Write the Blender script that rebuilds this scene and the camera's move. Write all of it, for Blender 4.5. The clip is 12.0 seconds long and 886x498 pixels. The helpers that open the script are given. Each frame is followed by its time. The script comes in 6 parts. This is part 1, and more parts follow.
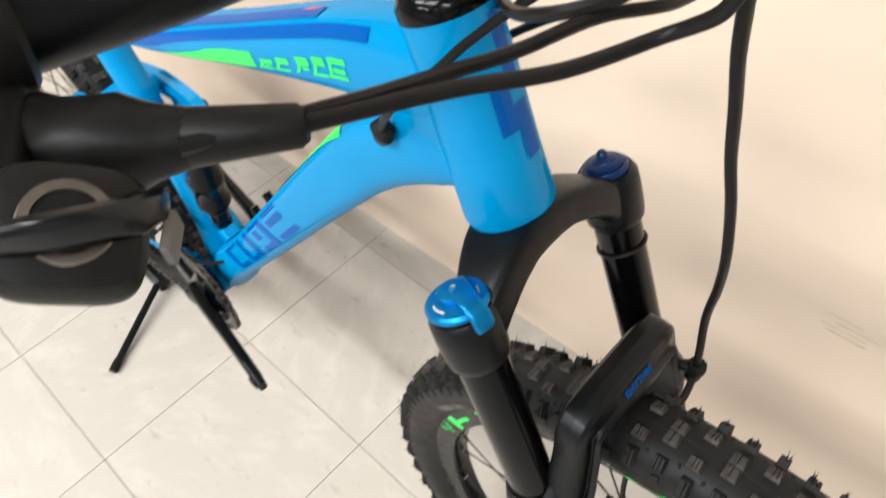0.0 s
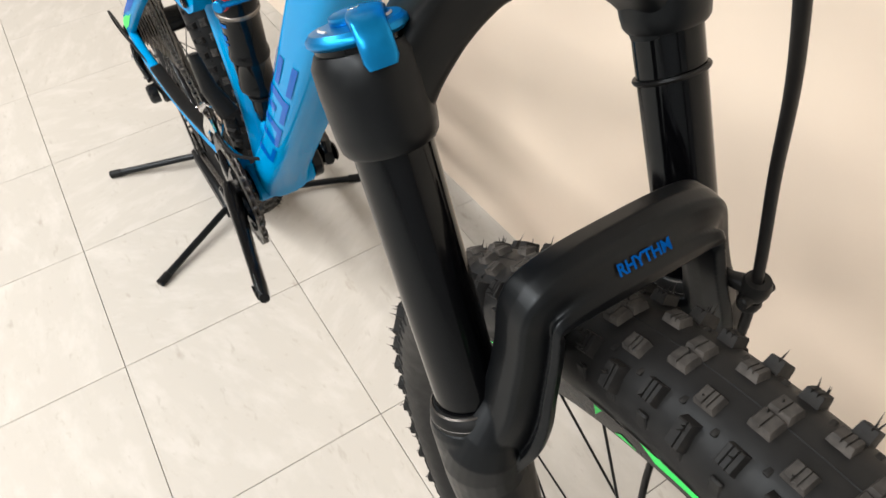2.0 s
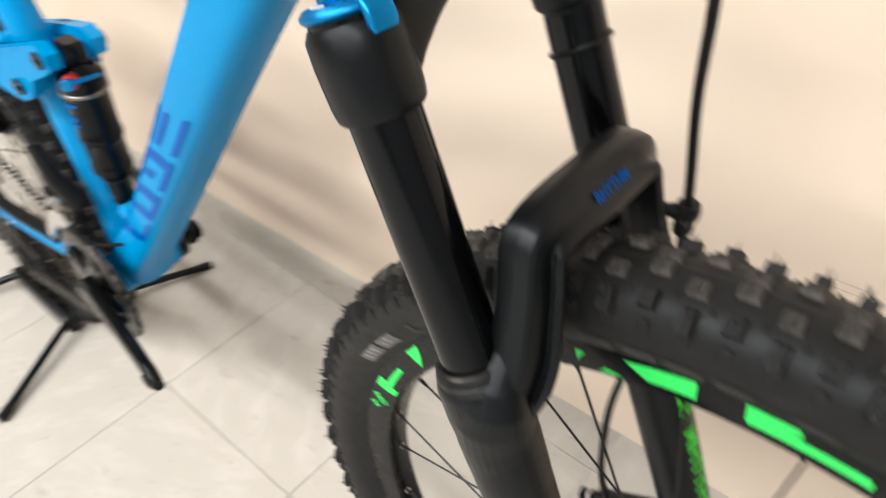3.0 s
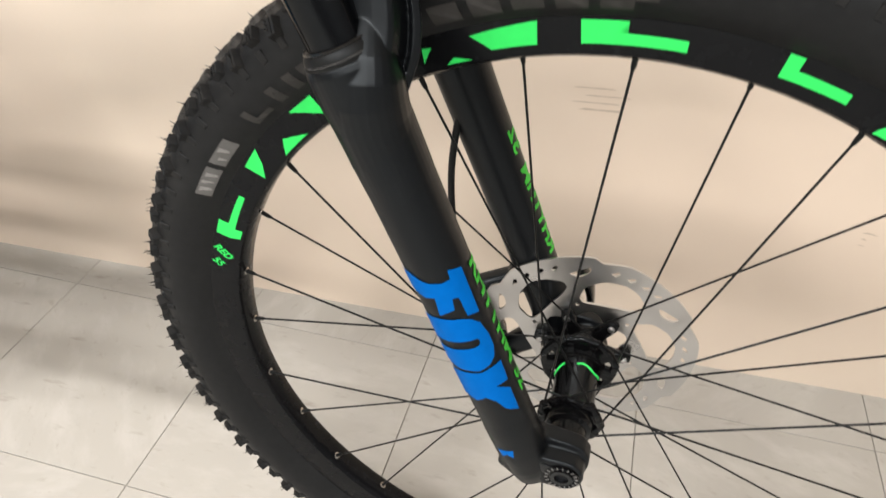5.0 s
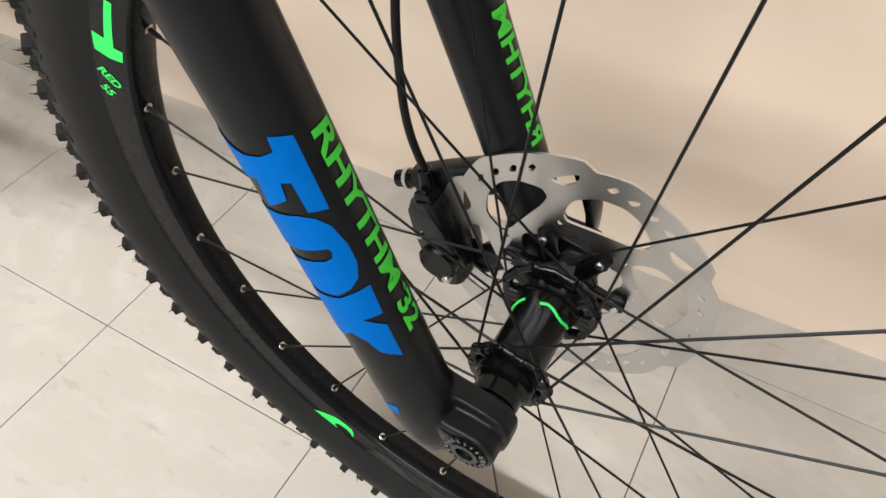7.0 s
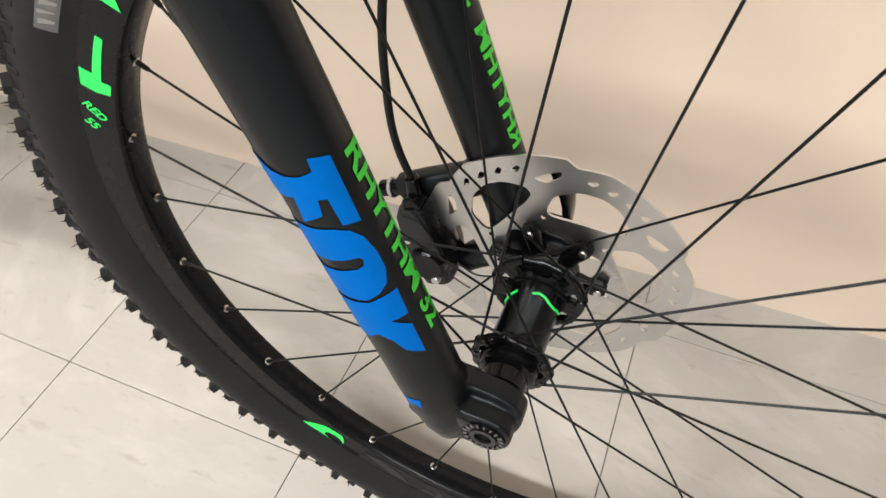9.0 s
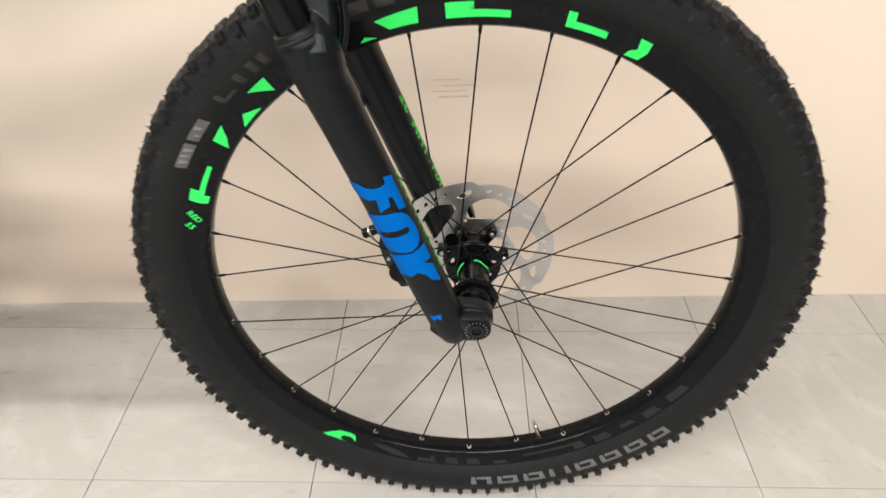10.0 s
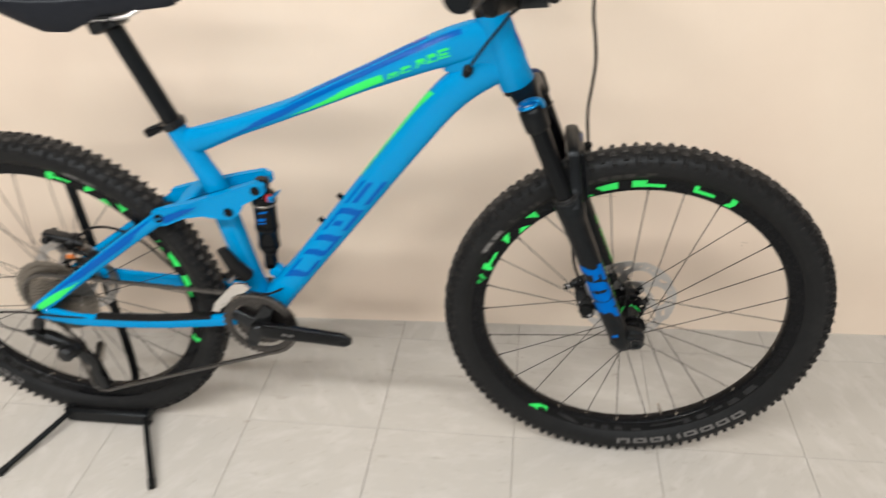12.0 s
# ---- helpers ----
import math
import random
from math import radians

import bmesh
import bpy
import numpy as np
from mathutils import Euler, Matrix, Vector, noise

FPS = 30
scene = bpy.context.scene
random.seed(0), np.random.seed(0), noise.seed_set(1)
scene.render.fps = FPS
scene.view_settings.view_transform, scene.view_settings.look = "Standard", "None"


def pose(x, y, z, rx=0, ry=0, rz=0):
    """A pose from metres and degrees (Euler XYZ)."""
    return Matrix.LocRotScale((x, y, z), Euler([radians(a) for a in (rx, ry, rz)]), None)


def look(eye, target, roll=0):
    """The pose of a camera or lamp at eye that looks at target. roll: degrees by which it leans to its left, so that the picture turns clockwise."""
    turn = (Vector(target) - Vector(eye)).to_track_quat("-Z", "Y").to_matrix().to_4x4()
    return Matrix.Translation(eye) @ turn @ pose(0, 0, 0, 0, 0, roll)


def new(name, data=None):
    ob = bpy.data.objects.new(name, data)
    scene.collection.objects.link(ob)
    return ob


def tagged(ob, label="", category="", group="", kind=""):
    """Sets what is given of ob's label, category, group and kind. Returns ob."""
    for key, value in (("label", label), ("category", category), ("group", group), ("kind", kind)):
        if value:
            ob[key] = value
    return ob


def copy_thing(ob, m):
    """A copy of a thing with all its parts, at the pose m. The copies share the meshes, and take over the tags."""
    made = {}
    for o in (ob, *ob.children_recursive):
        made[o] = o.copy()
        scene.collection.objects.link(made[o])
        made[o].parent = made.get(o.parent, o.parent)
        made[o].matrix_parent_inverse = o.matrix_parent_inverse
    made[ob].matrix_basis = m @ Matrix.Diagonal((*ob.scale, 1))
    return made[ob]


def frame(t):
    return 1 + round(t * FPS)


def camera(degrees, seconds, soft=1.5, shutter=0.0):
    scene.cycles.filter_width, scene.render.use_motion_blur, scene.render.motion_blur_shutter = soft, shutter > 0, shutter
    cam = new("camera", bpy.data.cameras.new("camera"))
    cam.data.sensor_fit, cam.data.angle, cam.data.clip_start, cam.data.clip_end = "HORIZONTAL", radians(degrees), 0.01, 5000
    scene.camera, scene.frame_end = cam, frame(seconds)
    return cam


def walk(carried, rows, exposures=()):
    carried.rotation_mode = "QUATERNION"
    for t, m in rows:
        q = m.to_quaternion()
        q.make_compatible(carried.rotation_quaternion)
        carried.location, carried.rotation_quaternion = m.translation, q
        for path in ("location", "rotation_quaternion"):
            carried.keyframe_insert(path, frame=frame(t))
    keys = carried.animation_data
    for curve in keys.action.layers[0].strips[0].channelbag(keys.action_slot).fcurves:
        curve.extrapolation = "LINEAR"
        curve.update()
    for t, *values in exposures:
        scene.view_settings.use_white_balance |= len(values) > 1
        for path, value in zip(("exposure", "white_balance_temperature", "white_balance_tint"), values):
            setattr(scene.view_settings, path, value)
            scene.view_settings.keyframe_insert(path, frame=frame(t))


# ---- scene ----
cam = camera(64.7, 12.0, shutter=0.5)
PATH = [
    (0, (-0.051, -0.214, 1.097), (-0.954, 0.646, -0.466), -4.7),
    (0.3, (-0.045, -0.215, 1.085), (-0.955, 0.554, -0.522), -6.1),
    (0.5, (-0.04, -0.206, 1.053), (-0.967, 0.614, -0.517), -2.2),
    (0.8, (-0.032, -0.185, 1.001), (-1.073, 0.573, -0.529), -3.6),
    (1, (-0.028, -0.174, 0.988), (-1.053, 0.598, -0.546), -2.5),
    (1.2, (-0.018, -0.166, 0.967), (-1.049, 0.545, -0.592), -3.1),
    (1.5, (-0.003, -0.157, 0.941), (-1.089, 0.521, -0.596), -4.1),
    (2, (0.002, -0.148, 0.914), (-1.189, 0.484, -0.563), -5.2),
    (2.5, (0.0, -0.16, 0.896), (-1.247, 0.608, -0.466), -5.8),
    (2.8, (-0.005, -0.189, 0.889), (-1.206, 0.726, -0.422), -5.7),
    (3, (-0.008, -0.232, 0.893), (-1.002, 0.888, -0.433), -1.8),
    (3.2, (-0.007, -0.293, 0.888), (-0.825, 1.012, -0.389), -0.3),
    (3.5, (-0.006, -0.351, 0.875), (-0.66, 1.074, -0.367), 1.9),
    (5.5, (-0.004, -0.36, 0.746), (-0.4, 1.106, -0.555), -0.6),
    (6, (0.028, -0.316, 0.726), (-0.523, 1.034, -0.643), -0.7),
    (6.2, (0.042, -0.295, 0.72), (-0.529, 0.983, -0.708), -0.3),
    (6.5, (0.057, -0.263, 0.708), (-0.537, 0.976, -0.745), 0.4),
    (7, (0.066, -0.216, 0.681), (-0.579, 0.915, -0.837), -0.4),
    (9, (0.039, -0.249, 0.699), (-0.427, 0.98, -0.809), 1.4),
    (9.2, (0.024, -0.288, 0.713), (-0.317, 1.037, -0.746), 1.1),
    (9.5, (-0.005, -0.407, 0.753), (-0.151, 1.113, -0.538), 0.6),
    (10, (-0.021, -0.575, 0.813), (-0.052, 1.035, -0.373), -0.3),
    (10.5, (-0.023, -0.665, 0.872), (-0.085, 0.973, -0.273), -0.1),
    (11, (0.001, -0.755, 0.972), (-0.171, 0.899, -0.138), -1.3),
    (11.2, (-0.005, -0.794, 1.027), (-0.253, 0.845, -0.092), -1.9),
    (11.5, (-0.043, -0.865, 1.107), (-0.31, 0.789, 0.016), -2.7),
    (11.7, (-0.093, -0.927, 1.148), (-0.33, 0.725, 0.047), -2.7),
    (12, (-0.189, -1.035, 1.195), (-0.436, 0.602, 0.073), -2.8),
]
walk(cam, [(t, look(eye, target, roll)) for t, eye, target, roll in PATH],
     [(0, -0.10), (1.5, -0.14), (2.5, -0.10), (3, -0.07), (3.5, -0.13), (5.5, -0.17), (7, -0.21), (9, -0.15), (10, -0.24), (10.5, -0.32), (12, -0.54)])

# world and light
world = bpy.data.worlds.new("world")
world.use_nodes = True
world.node_tree.nodes["Background"].inputs[0].default_value = (0.9, 0.93, 1.0, 1)
world.node_tree.nodes["Background"].inputs[1].default_value = 0.05
scene.world = world

LAMP_POWER = 66.0
LAMP_ROWS = ((-1.65, 1.1), (-3.60, 0.9))       # y of each row of ceiling lights, share of power
LAMP_X = (-2.0, -0.5, 1.0)                     # the column at 1.0 is added fill light, at reduced power
CEILING = 2.70
for ly, share in LAMP_ROWS:
    for lx in LAMP_X:
        lamp = bpy.data.lights.new("ceiling_lamp", "AREA")
        lamp.shape, lamp.size, lamp.size_y = "RECTANGLE", 1.2, 0.14
        lamp.energy, lamp.color = LAMP_POWER * share * (0.68 if lx > 0 else 1.06), (1.0, 0.936, 0.880)
        new("ceiling_lamp", lamp).matrix_world = pose(lx, ly, CEILING - 0.085)

# ---- materials ----
def shade(name, color, rough=0.5, metal=0.0, coat=0.0, grain=None, mix=None, bump=None, spec=0.5, rnd=0.0):
    """A Principled material. grain: (scale, strength of the colour change); mix: (colour, scale, low, high), a second
    colour in patches; bump: (scale, strength, distance); rnd: change of brightness from object to object."""
    m = bpy.data.materials.new(name)
    m.use_nodes = True
    nt = m.node_tree
    n, l = nt.nodes, nt.links
    p = n["Principled BSDF"]
    p.inputs["Roughness"].default_value, p.inputs["Metallic"].default_value = rough, metal
    p.inputs["Coat Weight"].default_value, p.inputs["Coat Roughness"].default_value = coat, 0.035
    p.inputs["Specular IOR Level"].default_value = spec
    # blacks get a blue reflection tint that offsets the warm room light
    if max(color) < 0.03 and not metal:
        p.inputs["Specular Tint"].default_value = (0.80, 0.91, 1.0, 1)
    co = n.new("ShaderNodeTexCoord")
    base = n.new("ShaderNodeRGB")
    base.outputs[0].default_value = (*color, 1)
    out = base.outputs[0]

    def noise_at(scale, detail=5.0):
        t = n.new("ShaderNodeTexNoise")
        t.inputs["Scale"].default_value, t.inputs["Detail"].default_value = scale, detail
        l.new(co.outputs["Object"], t.inputs["Vector"])
        return t.outputs["Fac"]

    def blend(kind, fac, a, b):
        x = n.new("ShaderNodeMix")
        x.data_type, x.blend_type = "RGBA", kind
        for sock, v in ((x.inputs[0], fac), (x.inputs[6], a), (x.inputs[7], b)):
            if isinstance(v, (int, float)):
                sock.default_value = v
            elif isinstance(v, tuple):
                sock.default_value = (*v, 1)
            else:
                l.new(v, sock)
        return x.outputs[2]

    def ramp(src, lo, hi, a=0.0, b=1.0):
        r = n.new("ShaderNodeMapRange")
        r.inputs["From Min"].default_value, r.inputs["From Max"].default_value = lo, hi
        r.inputs["To Min"].default_value, r.inputs["To Max"].default_value = a, b
        l.new(src, r.inputs["Value"])
        return r.outputs[0]

    if mix:
        c2, sc, lo, hi = mix
        out = blend("MIX", ramp(noise_at(sc), lo, hi), out, c2)
    if grain:
        sc, amount = grain
        v = ramp(noise_at(sc), 0.25, 0.75, 1 - amount, 1 + amount)
        out = blend("MULTIPLY", 1.0, out, v)
        l.new(ramp(noise_at(sc * 0.6), 0.2, 0.8, max(0.02, rough * 0.82), min(1, rough * 1.18)), p.inputs["Roughness"])
    if rnd:
        oi = n.new("ShaderNodeObjectInfo")
        out = blend("MULTIPLY", 1.0, out, ramp(oi.outputs["Random"], 0, 1, 1 - rnd, 1 + rnd))
    l.new(out, p.inputs["Base Color"])
    if bump:
        sc, st, di = bump
        b = n.new("ShaderNodeBump")
        b.inputs["Strength"].default_value, b.inputs["Distance"].default_value = st, di
        l.new(noise_at(sc, 8.0), b.inputs["Height"])
        l.new(b.outputs[0], p.inputs["Normal"])
    return m


def tile_material():
    """Pale vinyl tile with streaky marbling, its run turned from tile to tile, faint scuffs and a waxed sheen."""
    m = shade("vinyl_tile", (0.425, 0.418, 0.395), 0.32, spec=0.07, rnd=0.012, bump=(60, 0.05, 0.001))
    nt = m.node_tree
    n, l = nt.nodes, nt.links
    p = n["Principled BSDF"]
    was = p.inputs["Base Color"].links[0].from_socket
    co, oi = n.new("ShaderNodeNewGeometry"), n.new("ShaderNodeObjectInfo")
    turn = n.new("ShaderNodeVectorRotate")
    turn.rotation_type = "Z_AXIS"
    ang = n.new("ShaderNodeMath")
    ang.operation = "MULTIPLY"
    ang.inputs[1].default_value = 12.0
    l.new(oi.outputs["Random"], ang.inputs[0])
    l.new(ang.outputs[0], turn.inputs["Angle"])
    l.new(co.outputs["Position"], turn.inputs["Vector"])
    mp = n.new("ShaderNodeMapping")
    mp.inputs["Scale"].default_value = (22, 9, 9)
    l.new(turn.outputs[0], mp.inputs["Vector"])

    def streak(scale, lo, hi, colour, below):
        t = n.new("ShaderNodeTexNoise")
        t.inputs["Scale"].default_value, t.inputs["Detail"].default_value, t.inputs["Roughness"].default_value = scale, 9, 0.62
        l.new(mp.outputs[0], t.inputs["Vector"])
        r = n.new("ShaderNodeMapRange")
        r.inputs["From Min"].default_value, r.inputs["From Max"].default_value = lo, hi
        l.new(t.outputs["Fac"], r.inputs["Value"])
        x = n.new("ShaderNodeMix")
        x.data_type = "RGBA"
        l.new(r.outputs[0], x.inputs[0])
        l.new(below, x.inputs[6])
        x.inputs[7].default_value = (*colour, 1)
        return x.outputs[2]

    a = streak(1.1, 0.48, 0.66, (0.470, 0.465, 0.445), was)
    b = streak(3.2, 0.60, 0.74, (0.37, 0.352, 0.325), a)
    # small dark heel marks
    sp = n.new("ShaderNodeTexNoise")
    sp.inputs["Scale"].default_value, sp.inputs["Detail"].default_value = 1.0, 4
    smear = n.new("ShaderNodeMapping")
    smear.inputs["Scale"].default_value = (15, 46, 20)
    smear.inputs["Rotation"].default_value = (0, 0, 0.5)
    l.new(co.outputs["Position"], smear.inputs["Vector"])
    l.new(smear.outputs[0], sp.inputs["Vector"])
    r = n.new("ShaderNodeMapRange")
    r.inputs["From Min"].default_value, r.inputs["From Max"].default_value = 0.65, 0.77
    r.inputs["To Max"].default_value = 0.45
    l.new(sp.outputs["Fac"], r.inputs["Value"])
    x = n.new("ShaderNodeMix")
    x.data_type = "RGBA"
    l.new(r.outputs[0], x.inputs[0])
    l.new(b, x.inputs[6])
    x.inputs[7].default_value = (0.22, 0.19, 0.16, 1)
    l.new(x.outputs[2], p.inputs["Base Color"])
    rr = n.new("ShaderNodeMapRange")
    rr.inputs["To Min"].default_value, rr.inputs["To Max"].default_value = 0.42, 0.65
    l.new(sp.outputs["Fac"], rr.inputs["Value"])
    l.new(rr.outputs[0], p.inputs["Roughness"])
    return m


WALL = shade("cream_wall_paint", (0.735, 0.645, 0.545), 0.45, grain=(3.0, 0.035), mix=((0.700, 0.600, 0.505), 1.6, 0.42, 0.62), bump=(45, 0.12, 0.002))
# unseen ceiling and far walls, toned down to cut bounce and warm reflections
CEIL = shade("white_ceiling", (0.66, 0.65, 0.62), 0.8, grain=(30, 0.05))
FAR_WALL = shade("unseen_wall_grey", (0.36, 0.365, 0.37), 0.5, grain=(3.0, 0.04), bump=(45, 0.12, 0.002))
TILE = tile_material()
JOINT = shade("tile_joint", (0.215, 0.200, 0.178), 0.8, grain=(40, 0.2))
BLUE = shade("blue_gloss_paint", (0.0, 0.214, 0.506), 0.50, coat=0.32, spec=0.0, grain=(12, 0.015), mix=((0.0, 0.226, 0.526), 5, 0.4, 0.6))
NAVY = shade("royal_blue_print", (0.0, 0.080, 0.36), 0.5, coat=0.3, spec=0.0, grain=(150, 0.05))
GREEN = shade("neon_green_print", (0.03, 0.68, 0.12), 0.4, spec=0.2, grain=(150, 0.05))
LIME = shade("green_fork_print", (0.045, 0.50, 0.045), 0.4, spec=0.15, grain=(150, 0.05))
# the fork print's blue, darkened because the upward-facing arch catches more light
ARCH_BLUE = shade("dimmed_blue_print", (0.0, 0.062, 0.27), 0.5, spec=0.02, grain=(200, 0.08))
FORK_BLUE = shade("fork_blue_print", (0.0, 0.100, 0.40), 0.42, spec=0.03, grain=(200, 0.05))
RED = shade("red_anodised", (0.6, 0.03, 0.03), 0.3, metal=0.4)
MATT = shade("matt_black_paint", (0.0024, 0.0028, 0.0035), 0.36, spec=0.26, grain=(300, 0.10), bump=(900, 0.04, 0.0003))
GLOSS = shade("gloss_black", (0.0025, 0.0025, 0.0028), 0.14, spec=0.2, grain=(80, 0.08))
STANCHION = shade("black_anodised_tube", (0.0014, 0.0015, 0.0020), 0.12, grain=(120, 0.06), spec=0.22)
RUBBER = shade("tyre_rubber", (0.0102, 0.0104, 0.0108), 0.46, spec=0.16, grain=(160, 0.18), mix=((0.0135, 0.0138, 0.0142), 30, 0.5, 0.75), bump=(700, 0.15, 0.0004))
KNOB = shade("tread_rubber", (0.0330, 0.0326, 0.0322), 0.66, spec=0.16, grain=(240, 0.3), mix=((0.068, 0.065, 0.062), 90, 0.46, 0.66), bump=(420, 0.5, 0.0006))
SHOULDER = shade("shoulder_rubber", (0.0120, 0.0120, 0.0122), 0.62, spec=0.16, grain=(240, 0.25), mix=((0.018, 0.0172, 0.0165), 60, 0.45, 0.72), bump=(500, 0.3, 0.0005))
RIM = shade("rim_black", (0.0040, 0.0042, 0.0050), 0.26, spec=0.10, grain=(200, 0.1), coat=0.08)
GLOSSBAR = shade("dull_black_print", (0.014, 0.014, 0.015), 0.36, spec=0.3, grain=(150, 0.15))
GREY = shade("grey_print", (0.10, 0.10, 0.10), 0.6, grain=(200, 0.12))
LIGHTGREY = shade("light_grey_print", (0.22, 0.22, 0.22), 0.6, grain=(200, 0.12))
DARKGREY = shade("dark_grey_print", (0.034, 0.0335, 0.033), 0.6, spec=0.2, grain=(200, 0.12))
RINGSTEEL = shade("black_chainring_steel", (0.075, 0.072, 0.070), 0.30, metal=0.9, grain=(200, 0.2))
STEEL = shade("brushed_steel", (0.52, 0.52, 0.525), 0.30, metal=1.0, grain=(30, 0.03), bump=(900, 0.03, 0.0002))
DARKSTEEL = shade("dark_steel", (0.20, 0.19, 0.18), 0.36, metal=1.0, grain=(200, 0.2))
CHAIN = shade("chain_steel", (0.155, 0.150, 0.146), 0.34, metal=1.0, grain=(200, 0.2))
CASSETTE = shade("sprocket_steel", (0.25, 0.232, 0.208), 0.38, metal=1.0, grain=(120, 0.15))
NIPPLE = shade("nickel_eyelet", (0.55, 0.52, 0.48), 0.26, metal=1.0)
SPOKE = shade("black_spoke", (0.005, 0.005, 0.005), 0.35, spec=0.18)
ALLOY = shade("black_alloy", (0.005, 0.005, 0.0055), 0.22, spec=0.4, grain=(200, 0.15))
CABLE = shade("cable_housing", (0.007, 0.0066, 0.0066), 0.40, spec=0.2, grain=(120, 0.15))
PLASTIC = shade("black_plastic", (0.0075, 0.0075, 0.0075), 0.45, spec=0.16, grain=(250, 0.2), bump=(600, 0.1, 0.0003))
ANODISED = shade("blue_anodised_alloy", (0.0, 0.20, 0.50), 0.33, metal=0.75, grain=(200, 0.08))
DARKBLUE = shade("dark_blue_anodised", (0.002, 0.022, 0.095), 0.3, metal=0.3, spec=0.3)
SILVER = shade("polished_alloy", (0.72, 0.71, 0.70), 0.16, metal=1.0, grain=(60, 0.04))
ORANGE = shade("orange_print", (0.75, 0.22, 0.05), 0.5)
SEAL = shade("grey_wiper_seal", (0.09, 0.09, 0.09), 0.35)
WHITE = shade("white_print", (0.6, 0.6, 0.6), 0.5)
SADDLE = shade("saddle_cover", (0.008, 0.009, 0.013), 0.42, spec=0.25, grain=(150, 0.2), bump=(900, 0.15, 0.0004))
SCUFF = shade("wall_scuff", (0.53, 0.455, 0.375), 0.6, grain=(90, 0.2))
HOUSING = shade("lamp_housing", (0.8, 0.8, 0.78), 0.5)


# ---- mesh building ----
def V(*a):
    return Vector(a)


Y = V(0, 1, 0)


class Build:
    """Gathers vertices and faces of one part."""

    def __init__(self):
        self.v, self.f = [], []

    def add(self, verts, faces):
        o = len(self.v)
        self.v += [tuple(p) for p in verts]
        self.f += [tuple(o + i for i in f) for f in faces]
        return self

    def rings(self, rings, closed=False, caps=True):
        n = len(rings[0])
        verts = [p for r in rings for p in r]
        faces = []
        m = len(rings)
        for i in range(m if closed else m - 1):
            j = (i + 1) % m
            for k in range(n):
                q = (k + 1) % n
                faces.append((i * n + k, i * n + q, j * n + q, j * n + k))
        if caps and not closed:
            faces.append(tuple(range(n - 1, -1, -1)))
            faces.append(tuple((m - 1) * n + k for k in range(n)))
        return self.add(verts, faces)

    def loft(self, pts, halves, ref=Y, seg=20, power=2.0, closed=False, caps=True):
        """Sweeps a rounded section along pts. halves: (a, b) half sizes across ref and along ref, or a power too."""
        pts = [Vector(p) for p in pts]
        rings = []
        for i, p in enumerate(pts):
            t = (pts[min(i + 1, len(pts) - 1)] - pts[max(i - 1, 0)]).normalized()
            b = (ref - t * ref.dot(t)).normalized()
            a = t.cross(b)
            h = halves[i] if isinstance(halves, list) else halves
            ha, hb = h[0], h[1]
            e = 2.0 / (h[2] if len(h) > 2 else power)
            ring = []
            for k in range(seg):
                w = 2 * math.pi * (k + 0.5) / seg
                c, s = math.cos(w), math.sin(w)
                ring.append(p + a * (ha * math.copysign(abs(c) ** e, c)) + b * (hb * math.copysign(abs(s) ** e, s)))
            rings.append(ring)
        return self.rings(rings, closed, caps)

    def tube(self, pts, r, seg=10, caps=True):
        """A round tube along pts; r: one radius or one a point."""
        pts = [Vector(p) for p in pts]
        rs = r if isinstance(r, (list, tuple)) else [r] * len(pts)
        up = None
        rings = []
        for i, p in enumerate(pts):
            t = (pts[min(i + 1, len(pts) - 1)] - pts[max(i - 1, 0)]).normalized()
            if up is None:
                up = V(0, 0, 1) if abs(t.z) < 0.9 else V(1, 0, 0)
            a = (up - t * up.dot(t)).normalized()
            up = a
            b = t.cross(a)
            rings.append([p + (a * math.cos(2 * math.pi * k / seg) + b * math.sin(2 * math.pi * k / seg)) * rs[i] for k in range(seg)])
        return self.rings(rings, False, caps)

    def turn(self, profile, centre, axis=Y, seg=64, closed=False, start=0.0):
        """Turns profile points (radius, height along axis) about the axis."""
        axis = axis.normalized()
        u = (V(0, 0, 1) if abs(axis.z) < 0.9 else V(1, 0, 0))
        u = (u - axis * u.dot(axis)).normalized()
        w = axis.cross(u)
        c = Vector(centre)
        rings = []
        for k in range(seg):
            q = start + 2 * math.pi * k / seg
            d = u * math.cos(q) + w * math.sin(q)
            rings.append([c + d * r + axis * h for r, h in profile])
        if closed:
            return self.rings(rings, True)
        n = len(profile)
        verts = [p for r in rings for p in r]
        faces = []
        for i in range(seg):
            j = (i + 1) % seg
            for k in range(n - 1):
                faces.append((i * n + k, j * n + k, j * n + k + 1, i * n + k + 1))
        faces.append(tuple(i * n for i in range(seg - 1, -1, -1)))
        faces.append(tuple(i * n + n - 1 for i in range(seg)))
        return self.add(verts, faces)

    def rod(self, a, b, r, seg=12, r2=None, bevel=0.0):
        a, b = Vector(a), Vector(b)
        r2 = r if r2 is None else r2
        h = (b - a).length
        prof = [(r, 0), (r2, h)] if not bevel else [(r - bevel, 0), (r, bevel), (r2, h - bevel), (r2 - bevel, h)]
        return self.turn(prof, a, b - a, seg)

